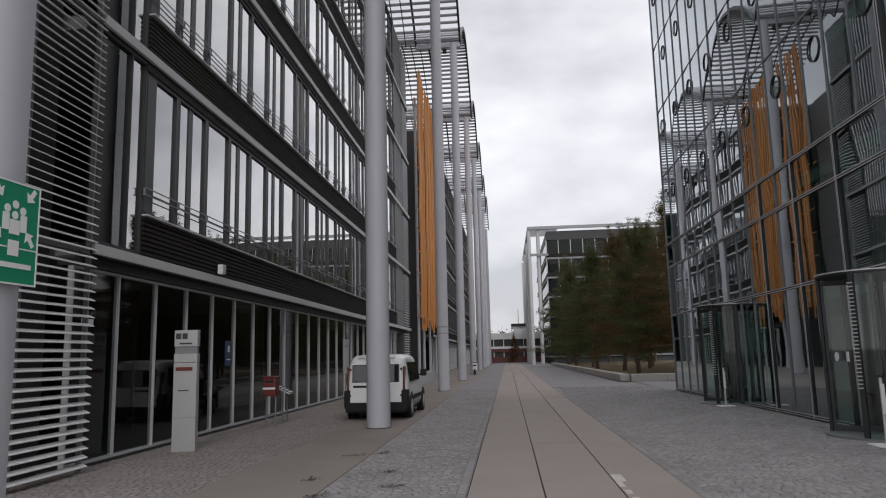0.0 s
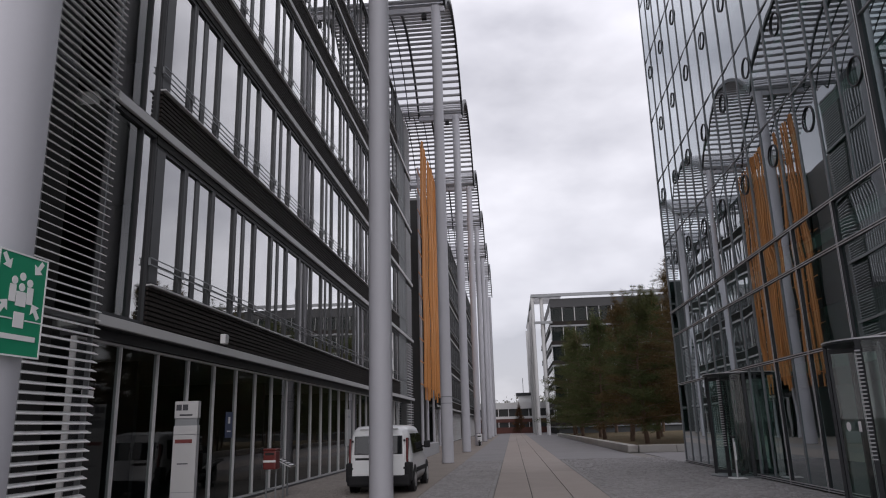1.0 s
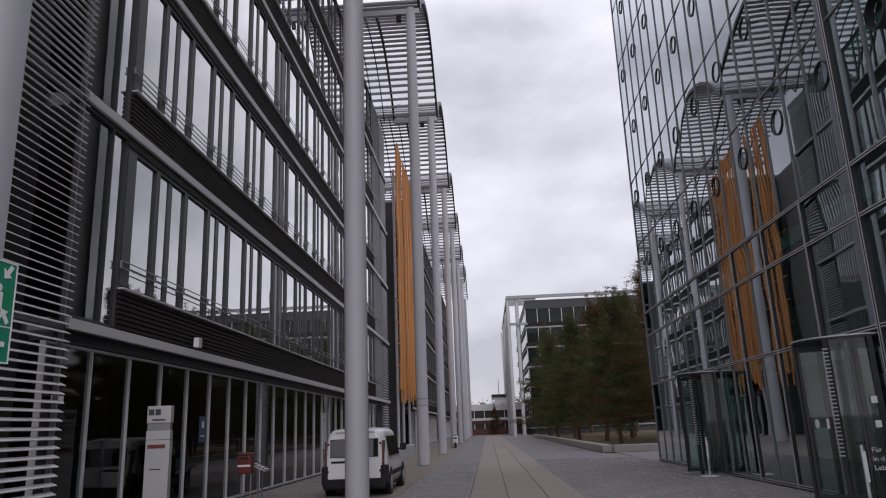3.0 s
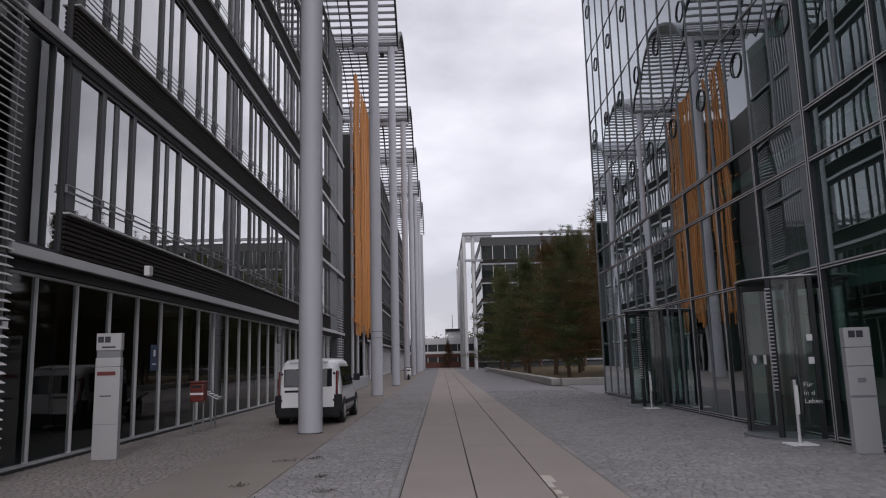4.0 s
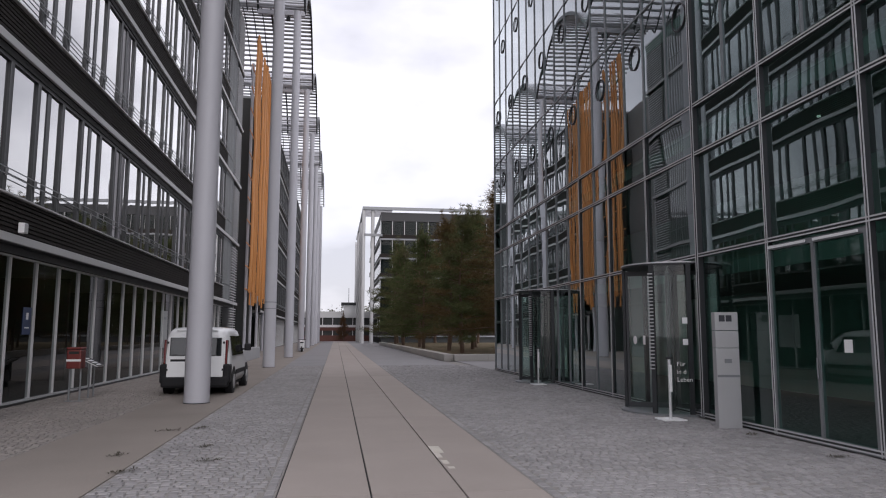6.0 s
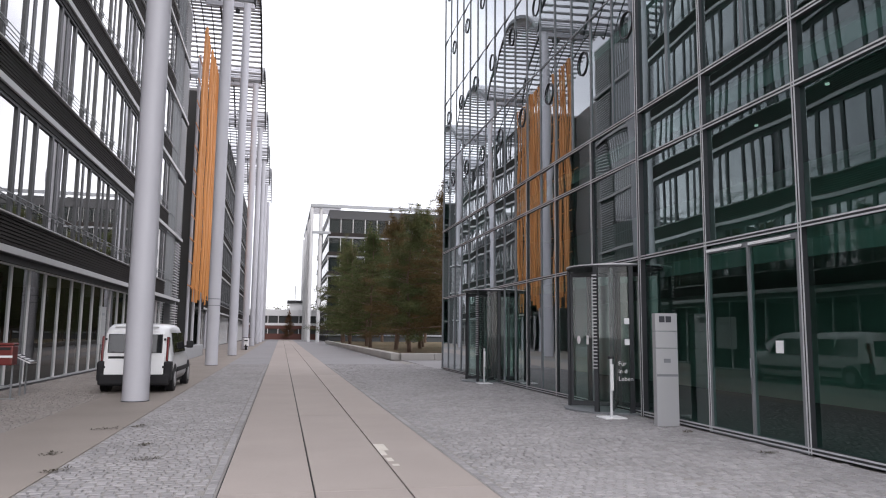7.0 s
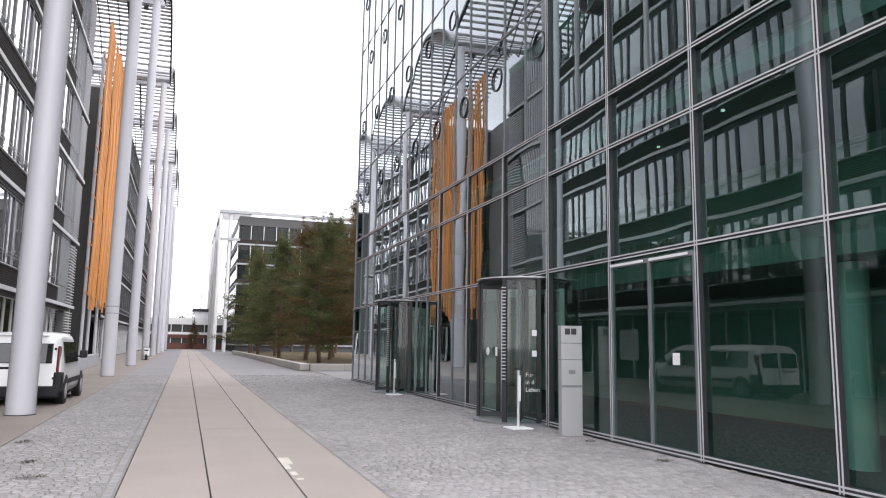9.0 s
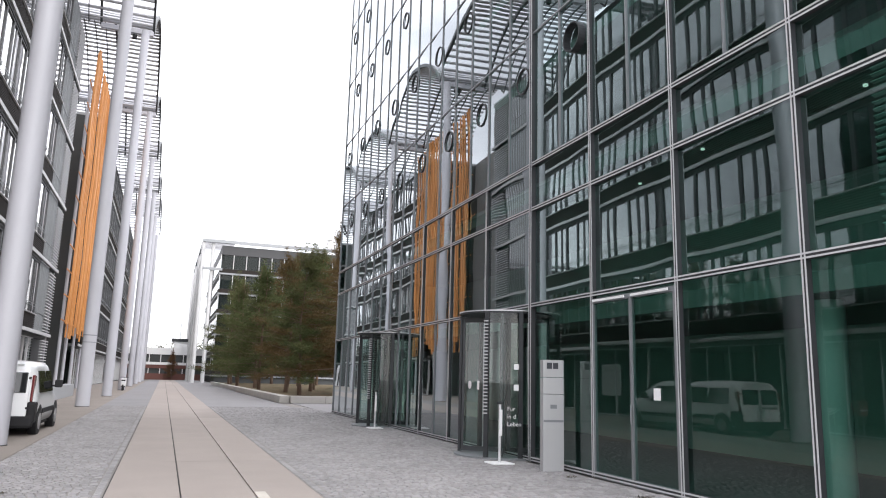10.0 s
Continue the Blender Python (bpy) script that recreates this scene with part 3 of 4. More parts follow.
# louvred stair screen at the near end of the block
screen = thing("louvre_screen", (-6.62, 8.20, 0), "tall screen of white metal slats on posts", "screen")
sl = mesh_of("slat", boxes((-0.050, 0.050, 0.0, 2.42, -0.008, 0.008), bevel=0.004), M["alu_white"])
for k in range(150):
    put("slat", sl, screen, (0.06, 0, 0.12 + 0.135 * k), (0, 26, 0))
for yy in (0.78, 2.40):
    part("post", boxes((-0.08, 0.0, yy - 0.02, yy + 0.02, 0, 20.4)), M["frame_grey"], screen)
for s in range(5):
    part("rail", boxes((-0.16, 0.0, 0, 2.42, FIRST + s * STOREY, FIRST + 0.09 + s * STOREY)), M["frame_grey"], screen)
# added black sheet that stands in for the shade behind the slats
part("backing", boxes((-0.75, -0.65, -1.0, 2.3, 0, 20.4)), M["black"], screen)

# ---- orange timber screen between the blocks ----
timber = thing("timber_screen", (-6.3, 53.2, 0), "tall hanging screen of orange timber battens", "screen")
rt = random.Random(9)
drops = (0.0, 0.25, 0.5, 0.9, 1.5, 2.4)


def batten_mesh(low, wide, bend):
    """One upright batten, slightly crooked along its length."""
    bm = bmesh.new()
    rows, n = [], 7
    for k in range(n + 1):
        z = low + (24.3 - low) * k / n
        dx, dy = bend * math.sin(2.3 * k + low), 1.6 * bend * math.sin(1.7 * k + 2 * low)
        rows.append([bm.verts.new((dx + a * 0.05, dy + b * wide, z)) for a, b in ((-1, -1), (1, -1), (1, 1), (-1, 1))])
    for lo, hi in zip(rows, rows[1:]):
        for i in range(4):
            bm.faces.new((lo[i], lo[(i + 1) % 4], hi[(i + 1) % 4], hi[i]))
    bm.faces.new(rows[0][::-1])
    bm.faces.new(rows[-1])
    bmesh.ops.recalc_face_normals(bm, faces=bm.faces)
    return mesh_of("batten", bm, M["timber"])


bats = [batten_mesh(3.7 + d, w, 0.05) for d in drops for w in (0.05, 0.08)]
for k in range(40):
    put("batten", rt.choice(bats), timber, (rt.uniform(-0.12, 0.05), 0.25 + k * 0.385 + rt.uniform(-0.14, 0.14), 0), (rt.uniform(-0.5, 0.5), rt.uniform(-0.12, 0.12), rt.uniform(-15, 15)))
for k in range(11):
    part("rail", boxes((-0.36, -0.31, 0, 15, 4.8 + 1.7 * k, 4.87 + 1.7 * k)), M["timber"], timber)
for yy in (1.6, 5, 9.5, 14.6):
    part("post", tubes(((-0.45, yy, 0), (-0.45, yy, 22.5), 0.11)), M["column"], timber)
court = thing("courtyard_wall", (-11.0, 48.6, 0), "grey panelled wall at the back of the court", "wall", kind="structure")
part("wall_west", boxes((-0.3, 0, 0, 17, 0, 23)), M["plaster"], court)
lowwall = thing("low_wall", (-5.2, 40.0, 0), "low grey concrete wall beside the offices", "wall")
part("wall_body", boxes((-0.25, 0.25, 0, 9, 0, 0.7), bevel=0.03), M["plaster"], lowwall)

# ---- sign pillars, bins, posts ----
def sign_pillar(x, y, h, w, d, turn, number, label):
    th = thing("sign_pillar", (x, y, 0), label, "sign", "entrance sign pillars", turn=turn)
    part("pillar_body", boxes((-w / 2, w / 2, -d / 2, d / 2, 0.0, h - 0.62), bevel=0.006), M["sign"], th)
    if number == "two":
        part("core", boxes((-w / 2 + 0.012, w / 2 - 0.012, -d / 2 + 0.02, d / 2 - 0.02, h - 0.62, h - 0.1)), M["frame_grey"], th)
        part("pillar_body", boxes((-w / 2, w / 2, -d / 2, d / 2, h - 0.612, h - 0.45), bevel=0.006), M["sign"], th)
    else:
        part("pillar_body", boxes((-w / 2, w / 2, -d / 2, d / 2, h - 0.612, h - 0.32), bevel=0.006), M["sign"], th)
    part("number_panel", boxes((-w / 2, w / 2, -d / 2, d / 2, h - 0.312, h), bevel=0.006), M["sign"], th)
    return th


p52 = sign_pillar(-6.11, 13.1, 2.27, 0.44, 0.16, 6, "two", "grey metal sign pillar with dark digits and red mark")
part("digit_bar", boxes((-0.19, -0.09, -0.086, -0.081, 2.10, 2.21), (-0.07, 0.03, -0.086, -0.081, 2.10, 2.21)), M["sign_text"], p52)
part("text_bar", boxes((-0.12, 0.12, -0.086, -0.081, 2.0, 2.03)), M["sign_text"], p52)
part("red_mark", boxes((-0.18, 0.14, -0.086, -0.081, 1.50, 1.57)), M["red"], p52)
part("text_bar", boxes((-0.12, 0.08, -0.086, -0.081, 1.12, 1.14)), M["sign_text"], p52)
part("seam", boxes((-0.221, 0.221, -0.0815, -0.078, 0.62, 0.628)), M["frame_grey"], p52)
p50 = sign_pillar(6.72, 11.32, 1.97, 0.40, 0.16, -8, "one", "grey metal sign pillar with dark digits")
part("digit_bar", boxes((-0.13, -0.03, -0.086, -0.081, 1.81, 1.92), (-0.01, 0.09, -0.086, -0.081, 1.81, 1.92)), M["sign_text"], p50)
part("intercom", boxes((-0.06, 0.06, -0.092, -0.081, 1.10, 1.17)), M["frame_grey"], p50)
part("letter_slot", boxes((-0.19, 0.19, -0.084, -0.081, 0.86, 0.90)), M["frame_grey"], p50)

sgn = thing("assembly_sign", (-2.79, 3.57, 2.12), "green assembly-point sign with white arrows", "sign", turn=-3)
part("plate", boxes((-0.008, 0.008, -0.20, 0.20, 0.0, 0.60), bevel=0.003), M["green"], sgn)
part("border", boxes((0.009, 0.012, -0.20, 0.20, 0.0, 0.010), (0.009, 0.012, -0.20, 0.20, 0.590, 0.60), (0.009, 0.012, 0.190, 0.20, 0.010, 0.590), (0.009, 0.012, -0.20, -0.190, 0.010, 0.590)), M["white"], sgn)


def arrow_bm(cy, cz, ang, s):
    bm = bmesh.new()
    pts = [(-0.5, -0.14), (0.05, -0.14), (0.05, -0.42), (0.5, 0.0), (0.05, 0.42), (0.05, 0.14), (-0.5, 0.14)]
    ca, sa = math.cos(ang), math.sin(ang)
    f = bm.faces.new([bm.verts.new((0.0095, cy + s * (p * ca - q * sa), cz + s * (p * sa + q * ca))) for p, q in pts])
    bmesh.ops.recalc_face_normals(bm, faces=bm.faces)
    r = bmesh.ops.extrude_face_region(bm, geom=[f])
    for v2 in r["geom"]:
        if isinstance(v2, bmesh.types.BMVert):
            v2.co.x += 0.003
    return bm


for cy, cz, ang in ((0.125, 0.535, -2.2), (-0.135, 0.535, -0.94), (0.125, 0.275, 2.2), (-0.135, 0.275, 0.94)):
    part("arrow", arrow_bm(cy, cz, ang, 0.10), M["white"], sgn)
bm = boxes((0.0095, 0.0125, -0.095, -0.045, 0.31, 0.41), (0.0095, 0.0125, -0.040, 0.04, 0.29, 0.375), (0.0095, 0.0125, 0.045, 0.095, 0.31, 0.41))
for cy, cz in ((-0.062, 0.435), (0.062, 0.435), (0.0, 0.465), (0.0, 0.402)):
    tube(bm, (0.0095, cy, cz), (0.0125, cy, cz), 0.024, seg=14)
part("symbol", bm, M["white"], sgn)
part("symbol", boxes((0.0095, 0.0125, -0.19, -0.05, 0.208, 0.216), (0.0095, 0.0125, 0.05, 0.19, 0.208, 0.216), (0.0095, 0.0125, -0.042, 0.042, 0.165, 0.255), bevel=0.001), M["white"], sgn)
part("text_bar", boxes((0.0095, 0.0125, -0.17, 0.15, 0.095, 0.125)), M["white"], sgn)
part("clamp", boxes((-0.03, -0.009, -0.05, 0.05, 0.12, 0.16), (-0.03, -0.009, -0.05, 0.05, 0.44, 0.48)), M["alu"], sgn)

stk = thing("window_notice", (-6.985, 17.35, 1.55), "dark blue notice behind the shopfront glass", "notice")
part("sheet", boxes((-0.004, 0.004, -0.22, 0.22, 0, 0.62)), M["blue"], stk)
part("text_bar", boxes((0.005, 0.008, -0.06, 0.06, 0.34, 0.50)), M["white"], stk)
part("text_bar", boxes((0.005, 0.008, -0.12, 0.12, 0.14, 0.17)), M["white"], stk)
plate = thing("wall_plate", (-6.90, 11.05, 2.30), "small white plate beside the entrance", "plate")
part("plate_body", boxes((-0.01, 0.012, -0.16, 0.16, 0, 0.11), bevel=0.003), M["white"], plate)
part("bracket", boxes((-0.10, -0.011, -0.02, 0.02, 0.03, 0.08)), M["frame_grey"], plate)
poster = thing("poster", (-6.985, 30.6, 1.0), "pale poster behind the shopfront glass", "poster")
part("sheet", boxes((-0.004, 0.004, -0.55, 0.55, 0, 1.5)), M["pale_grey"], poster)
part("text_bar", boxes((0.005, 0.007, -0.35, 0.35, 1.15, 1.25)), M["frame_grey"], poster)
rl = random.Random(3)
for (x, y, size) in ((6.62, 10.5, 0.13), (6.55, 8.4, 0.13), (-2.62, 12.15, 0.20), (-2.2, 12.4, 0.14), (-2.75, 9.8, 0.16), (-1.75, 10.4, 0.12), (-1.5, 9.2, 0.14), (-2.35, 8.6, 0.14)):
    verts, faces = [], []
    for k in range(70):
        a = rl.uniform(0, 2 * math.pi)
        d = size * rl.random() ** 0.7
        c = Vector((d * math.cos(a) * 1.3, d * math.sin(a) * 0.7, 0.008))
        u = Vector((rl.uniform(-1, 1), rl.uniform(-1, 1), rl.uniform(0.0, 0.5))).normalized() * rl.uniform(0.02, 0.05)
        w = u.cross(Vector((0, 0, 1))).normalized() * rl.uniform(0.006, 0.014)
        i = len(verts)
        verts += [c[:], (c + u * 0.5 + w)[:], (c + u)[:], (c + u * 0.5 - w)[:]]
        faces.append((i, i + 1, i + 2, i + 3))
    tuft_mesh = bpy.data.meshes.new("leaves")
    tuft_mesh.from_pydata(verts, [], faces)
    tuft_mesh.materials.append(M["weed"])
    tuft = thing("leaf_clump", (x, y, 0.002), "small clump of dark fallen leaves in the paving joints", "leaves", "fallen leaf clumps", turn=rl.uniform(0, 90))
    put("leaves", tuft_mesh, tuft)
binx = thing("litter_bin", (-6.0, 17.75, 0), "dark red box bin with pale stripe on steel legs", "bin")
part("bin_box", boxes((-0.16, 0.16, -0.17, 0.17, 0.76, 1.20), bevel=0.03), M["red"], binx)
part("lid", boxes((-0.17, 0.17, -0.18, 0.18, 1.204, 1.26), bevel=0.025), M["red"], binx)
part("stripe", boxes((-0.161, 0.161, -0.176, -0.171, 0.93, 0.98)), M["white"], binx)
part("slot", boxes((-0.11, 0.11, -0.176, -0.171, 1.10, 1.16)), M["black"], binx)
for a in (-0.12, 0.12):
    part("leg", tubes(((a, 0, 0.015), (a, 0, 0.76), 0.022)), M["frame_grey"], binx)
part("crossbar", tubes(((-0.12, 0, 0.30), (0.12, 0, 0.30), 0.014)), M["frame_grey"], binx)
part("foot", boxes((-0.2, 0.2, -0.06, 0.06, 0, 0.015)), M["frame_grey"], binx)
stand = thing("leaflet_stand", (-6.0, 18.9, 0), "slanted leaflet stand with black and white board", "stand")
part("board", boxes((-0.22, 0.22, -0.25, 0.25, -0.015, 0.015), bevel=0.004), M["white"], stand, at=(0, 0, 0.86), turn=(0, 26, 0))
part("rim", lattice((-0.25, -0.22, 0.22, 0.25), (-0.22, -0.19, 0.19, 0.22), lambda i, j: i != 1 or j != 1, 0.016, 0.03), M["frame_dark"], stand, at=(0, 0, 0.86), turn=(0, -64, 0))
part("text_bar", boxes(*[(-0.15 + 0.11 * k, -0.10 + 0.11 * k, -0.2, 0.2, 0.016, 0.019) for k in range(3)]), M["sign_text"], stand, at=(0, 0, 0.86), turn=(0, 26, 0))
for a in (-0.18, 0.18):
    part("leg", tubes(((0, a, 0), (0, a, 0.85), 0.022)), M["frame_grey"], stand)
for x, y in ((6.26, 12.54), (6.39, 21.86)):
    po = thing("barrier_post", (x, y, 0), "slim steel post on a square foot with white panel", "post", "posts at the doors")
    part("foot", boxes((-0.22, 0.22, -0.22, 0.22, 0, 0.025), bevel=0.006), M["alu_white"], po)
    part("pole", tubes(((0, 0, 0.025), (0, 0, 1.12), 0.027)), M["alu"], po)
    part("panel", boxes((-0.032, 0.032, -0.05, -0.03, 0.52, 1.02), bevel=0.005), M["white"], po)
    part("cap", boxes((-0.06, 0.06, -0.02, 0.02, 1.12, 1.17), bevel=0.01), M["frame_dark"], po)


# ---- parked van ----
def van(at):
    th = thing("van", at, "white delivery van with black bumper and green emblem", "van")
    # stations along the van: y, lower edge, waist half-width, roof height, roof half-width
    stations = [(0.0, 0.40, 0.76, 1.56, 0.60), (0.04, 0.32, 0.82, 1.64, 0.67), (0.14, 0.28, 0.855, 1.70, 0.71), (0.5, 0.27, 0.86, 1.74, 0.73), (1.4, 0.27, 0.86, 1.75, 0.73),
                (2.3, 0.27, 0.86, 1.73, 0.72), (2.62, 0.27, 0.86, 1.66, 0.70), (3.3, 0.27, 0.85, 1.14, 0.72), (3.95, 0.28, 0.82, 1.00, 0.66), (4.22, 0.32, 0.72, 0.78, 0.60), (4.30, 0.38, 0.64, 0.62, 0.56)]
    bm = bmesh.new()
    rings = []
    for (y, zb, wm, zt, wt) in stations:
        zm = min(0.92, zb + 0.62 * (zt - zb))
        half = [(wm - 0.06, zb), (wm, zb + 0.12 * (zt - zb)), (wm + 0.012, zb + 0.6 * (zm - zb)), (wm, zm), (wt + 0.25 * (wm - wt), zt - 0.22 * (zt - zm)), (wt, zt - 0.08 * (zt - zm) - 0.02), (wt - 0.09, zt - 0.012), (wt * 0.45, zt + 0.012)]
        slant = lambda z: 0.10 * max(0.0, z - 0.95) if y < 0.2 else 0.0
        ring = [bm.verts.new((x, y + slant(z), z)) for x, z in half] + [bm.verts.new((-x, y + slant(z), z)) for x, z in reversed(half)]
        rings.append(ring)
    for a, b in zip(rings, rings[1:]):
        for i in range(len(a)):
            f = bm.faces.new((a[i], a[(i + 1) % len(a)], b[(i + 1) % len(a)], b[i]))
            f.smooth = True
    bm.faces.new(rings[0])
    bm.faces.new(rings[-1])
    bmesh.ops.recalc_face_normals(bm, faces=bm.faces)
    part("body", bm, M["car_white"], th)
    lean = Matrix.Translation((0, -0.012, 0.95)) @ Matrix.Rotation(radians(-5.5), 4, "X") @ Matrix.Translation((0, 0, -0.95))
    for s in (-1, 1):
        def side(a, b, *rest):
            return (min(s * a, s * b), max(s * a, s * b)) + rest
        part("tailgate", boxes(side(0.012, 0.70, -0.030, 0.01, 0.46, 1.50), bevel=0.022), M["car_white"], th).matrix_basis = lean
        part("rear_window", boxes(side(0.055, 0.645, -0.044, -0.026, 1.00, 1.475), bevel=0.014), M["glass_car"], th).matrix_basis = lean
        part("tail_lamp", boxes(side(0.735, 0.80, -0.02, 0.16, 0.80, 1.42), bevel=0.02), M["lamp_red"], th).matrix_basis = lean
        for zh in (0.62, 1.32):
            part("hinge", boxes(side(0.67, 0.72, -0.05, 0.0, zh, zh + 0.055), bevel=0.006), M["plastic"], th).matrix_basis = lean
        mirror = part("mirror", boxes(side(0.88, 1.07, 2.70, 2.84, 1.08, 1.29), bevel=0.04), M["plastic"], th)
        part("mirror_arm", boxes(side(0.80, 0.89, 2.74, 2.80, 1.10, 1.15)), M["plastic"], mirror)
        for (y0, y1) in ((0.42, 1.35), (1.45, 2.45)):
            bm = bmesh.new()
            zt, xb, xt = 1.52, 0.862, 0.785
            vv = [bm.verts.new(c) for c in ((s * (xb - 0.02), y0, 1.0), (s * (xb - 0.02), y1 + 0.16, 1.0), (s * (xt - 0.02), y1 - 0.02, zt), (s * (xt - 0.02), y0 + 0.05, zt))]
            vo = [bm.verts.new((c.co.x + s * 0.03, c.co.y, c.co.z)) for c in vv]
            bm.faces.new(vo)
            for k in range(4):
                bm.faces.new((vv[k], vv[(k + 1) % 4], vo[(k + 1) % 4], vo[k]))
            bmesh.ops.recalc_face_normals(bm, faces=bm.faces)
            part("side_window", bm, M["glass_car"], th)
        for y in (0.72, 3.46):
            part("wheel_arch", tubes(((s * 0.70, y, 0.34), (s * 0.876, y, 0.34), 0.37), seg=28), M["plastic"], th)
            wh = part("wheel", tubes(((s * 0.68, y, 0.31), (s * 0.885, y, 0.31), 0.31), seg=28), M["tyre"], th)
            part("rim", tubes(((s * 0.88, y, 0.31), (s * 0.895, y, 0.31), 0.19), seg=20), M["rim"], wh)
        part("side_strip", boxes(side(0.862, 0.886, 1.12, 3.05, 0.48, 0.60), bevel=0.008), M["plastic"], th)
        part("bumper_corner", boxes(side(0.69, 0.878, -0.07, 0.34, 0.30, 0.80), bevel=0.06), M["plastic"], th)
    part("bumper", boxes((-0.84, 0.84, -0.09, 0.16, 0.20, 0.50), bevel=0.06), M["plastic"], th)
    part("underbody", boxes((-0.76, 0.76, 0.1, 4.1, 0.17, 0.34)), M["plastic"], th)
    part("windscreen", boxes((-0.66, 0.66, -0.02, 0.02, -0.36, 0.36)), M["glass_car"], th).matrix_basis = Matrix.Translation((0, 2.97, 1.41)) @ Matrix.Rotation(radians(52.5), 4, "X")
    part("handle_strip", boxes((-0.62, -0.06, -0.052, -0.028, 0.86, 0.92), bevel=0.006), M["plastic"], th)
    part("plate_bar", boxes((-0.58, -0.10, -0.046, -0.030, 0.72, 0.83), bevel=0.003), M["white"], th)
    part("roof_lip", boxes((-0.52, 0.52, 0.06, 0.22, 1.645, 1.68), bevel=0.014), M["car_white"], th)
    part("wiper", tubes(((-0.55, -0.045, 1.03), (-0.18, -0.02, 1.10), 0.010), seg=6), M["plastic"], th)
    part("emblem", boxes((0.44, 0.52, -0.042, -0.028, 0.56, 0.92), (0.52, 0.64, -0.042, -0.028, 0.83, 0.92), (0.52, 0.69, -0.042, -0.028, 0.54, 0.63), (0.60, 0.69, -0.042, -0.028, 0.72, 0.83), bevel=0.004), M["leafgreen"], th)
    return th


van((-3.555, 19.15, 0.0))

# ---- glass curtain-wall building ----
GX = 7.08
ROWS = (0.06, 3.13, 5.17, 6.16, 9.19, 12.12, 15.06, 18.0, 20.9, 23.8, 26.7)
YS = [31.05 - 2.285 * k for k in range(14)]
tower = thing("glass_building", (GX, 31.2, 0), "tall office building with green-tinted mirrored curtain wall", "building")
G0 = 31.2


def gy(y):
    return y - G0


rg = random.Random(21)
variants = {}


def curtain_pane(w, h, low, glass_key):
    key = (round(w, 2), round(h, 2), low, glass_key)
    if key not in variants:
        variants[key] = [pane_mesh("pane", w, h, M[glass_key], p, 8) for p in ((0.0016, -0.0012, 0.0023, 0.0008) if low and w > 1.5 else (0.0006, -0.0004, 0.0008, 0.0003))]
    return rg.choice(variants[key])


bays = list(zip(YS[1:], YS))
for r, (z0, z1) in enumerate(zip(ROWS, ROWS[1:])):
    for (y0, y1) in bays:
        if z1 < 3.5 and (any(abs((y0 + y1) / 2 - c) < 1.0 for c in (14.0, 23.05)) or abs((y0 + y1) / 2 - 9.34) < 0.6):
            continue
        parts = [(y0, y1)] if r < 3 and y1 < 17 else [(y0, (y0 + y1) / 2), ((y0 + y1) / 2, y1)]
        for (a, b) in parts:
            put("pane", curtain_pane(b - a - 0.04, z1 - z0 - 0.04, r < 3, "glass_right" if b >= 13 else "glass_boosted" if r > 0 else "glass_lobby"), tower, (-0.014 * (b - a), gy(a + 0.02), z0 + 0.02), (0, rg.uniform(-0.08, 0.08), (-2.1 if b < 13 else -1.5) + rg.uniform(-0.15, 0.15)))
Z_TOP = 26.7
full = mesh_of("mullion", boxes((-0.034, 0.05, -0.036, 0.036, 0, 6.16)), M["frame_black"])
strip = mesh_of("mullion_edge", boxes((-0.040, -0.0345, -0.036, -0.015, 0, 6.16), (-0.040, -0.0345, 0.015, 0.036, 0, 6.16)), M["alu"])
upper = mesh_of("mullion", boxes((-0.018, 0.04, -0.016, 0.016, 6.16, Z_TOP)), M["frame_grey"])
upper_wide = mesh_of("mullion", boxes((-0.034, 0.05, -0.036, 0.036, 6.16, Z_TOP)), M["frame_black"])
strip_up = mesh_of("mullion_edge", boxes((-0.040, -0.0345, -0.036, -0.015, 6.16, Z_TOP), (-0.040, -0.0345, 0.015, 0.036, 6.16, Z_TOP)), M["alu"])
thick_edge = mesh_of("mullion_edge", boxes((-0.056, -0.0505, -0.05, -0.028, 0, Z_TOP), (-0.056, -0.0505, 0.028, 0.05, 0, Z_TOP)), M["alu"])
thick = mesh_of("mullion", boxes((-0.05, 0.08, -0.055, 0.055, 0, Z_TOP), bevel=0.012), M["frame_black"])
half = mesh_of("mullion", boxes((-0.018, 0.04, -0.014, 0.014, 0, Z_TOP - 6.16)), M["frame_grey"])
half_low = mesh_of("mullion", boxes((-0.020, 0.04, -0.016, 0.016, 0, 6.12)), M["frame_grey"])
for k, y in enumerate(YS):
    if abs(y - 12.77) < 0.3:
        put("mullion", thick, tower, (0, gy(y), 0.0))
        put("mullion_edge", thick_edge, tower, (0, gy(y), 0.0))
    else:
        put("mullion", full if y < 20 else half_low, tower, (0, gy(y), 0.0))
        put("mullion", upper_wide if y < 12 else upper, tower, (0, gy(y), 0.0))
        if y < 12:
            put("mullion_edge", strip_up, tower, (0, gy(y), 0.0))
        if y < 20:
            put("mullion_edge", strip, tower, (0, gy(y), 0.0))
    if k:
        put("mullion", half, tower, (0, gy(y + 1.1425), 6.16))
        if y > 16:
            put("mullion", half_low, tower, (0, gy(y + 1.1425), 0.05))
ylen = YS[0] - YS[-1]
y_near = YS[0] - 12.77
transom = mesh_of("transom", boxes((-0.036, 0.05, -ylen, 0, -0.038, 0.038)), M["frame_black"])
edge_h = mesh_of("transom_edge", boxes((-0.043, -0.0365, -ylen, 0, -0.038, -0.016), (-0.043, -0.0365, -ylen, 0, 0.016, 0.038)), M["alu"])
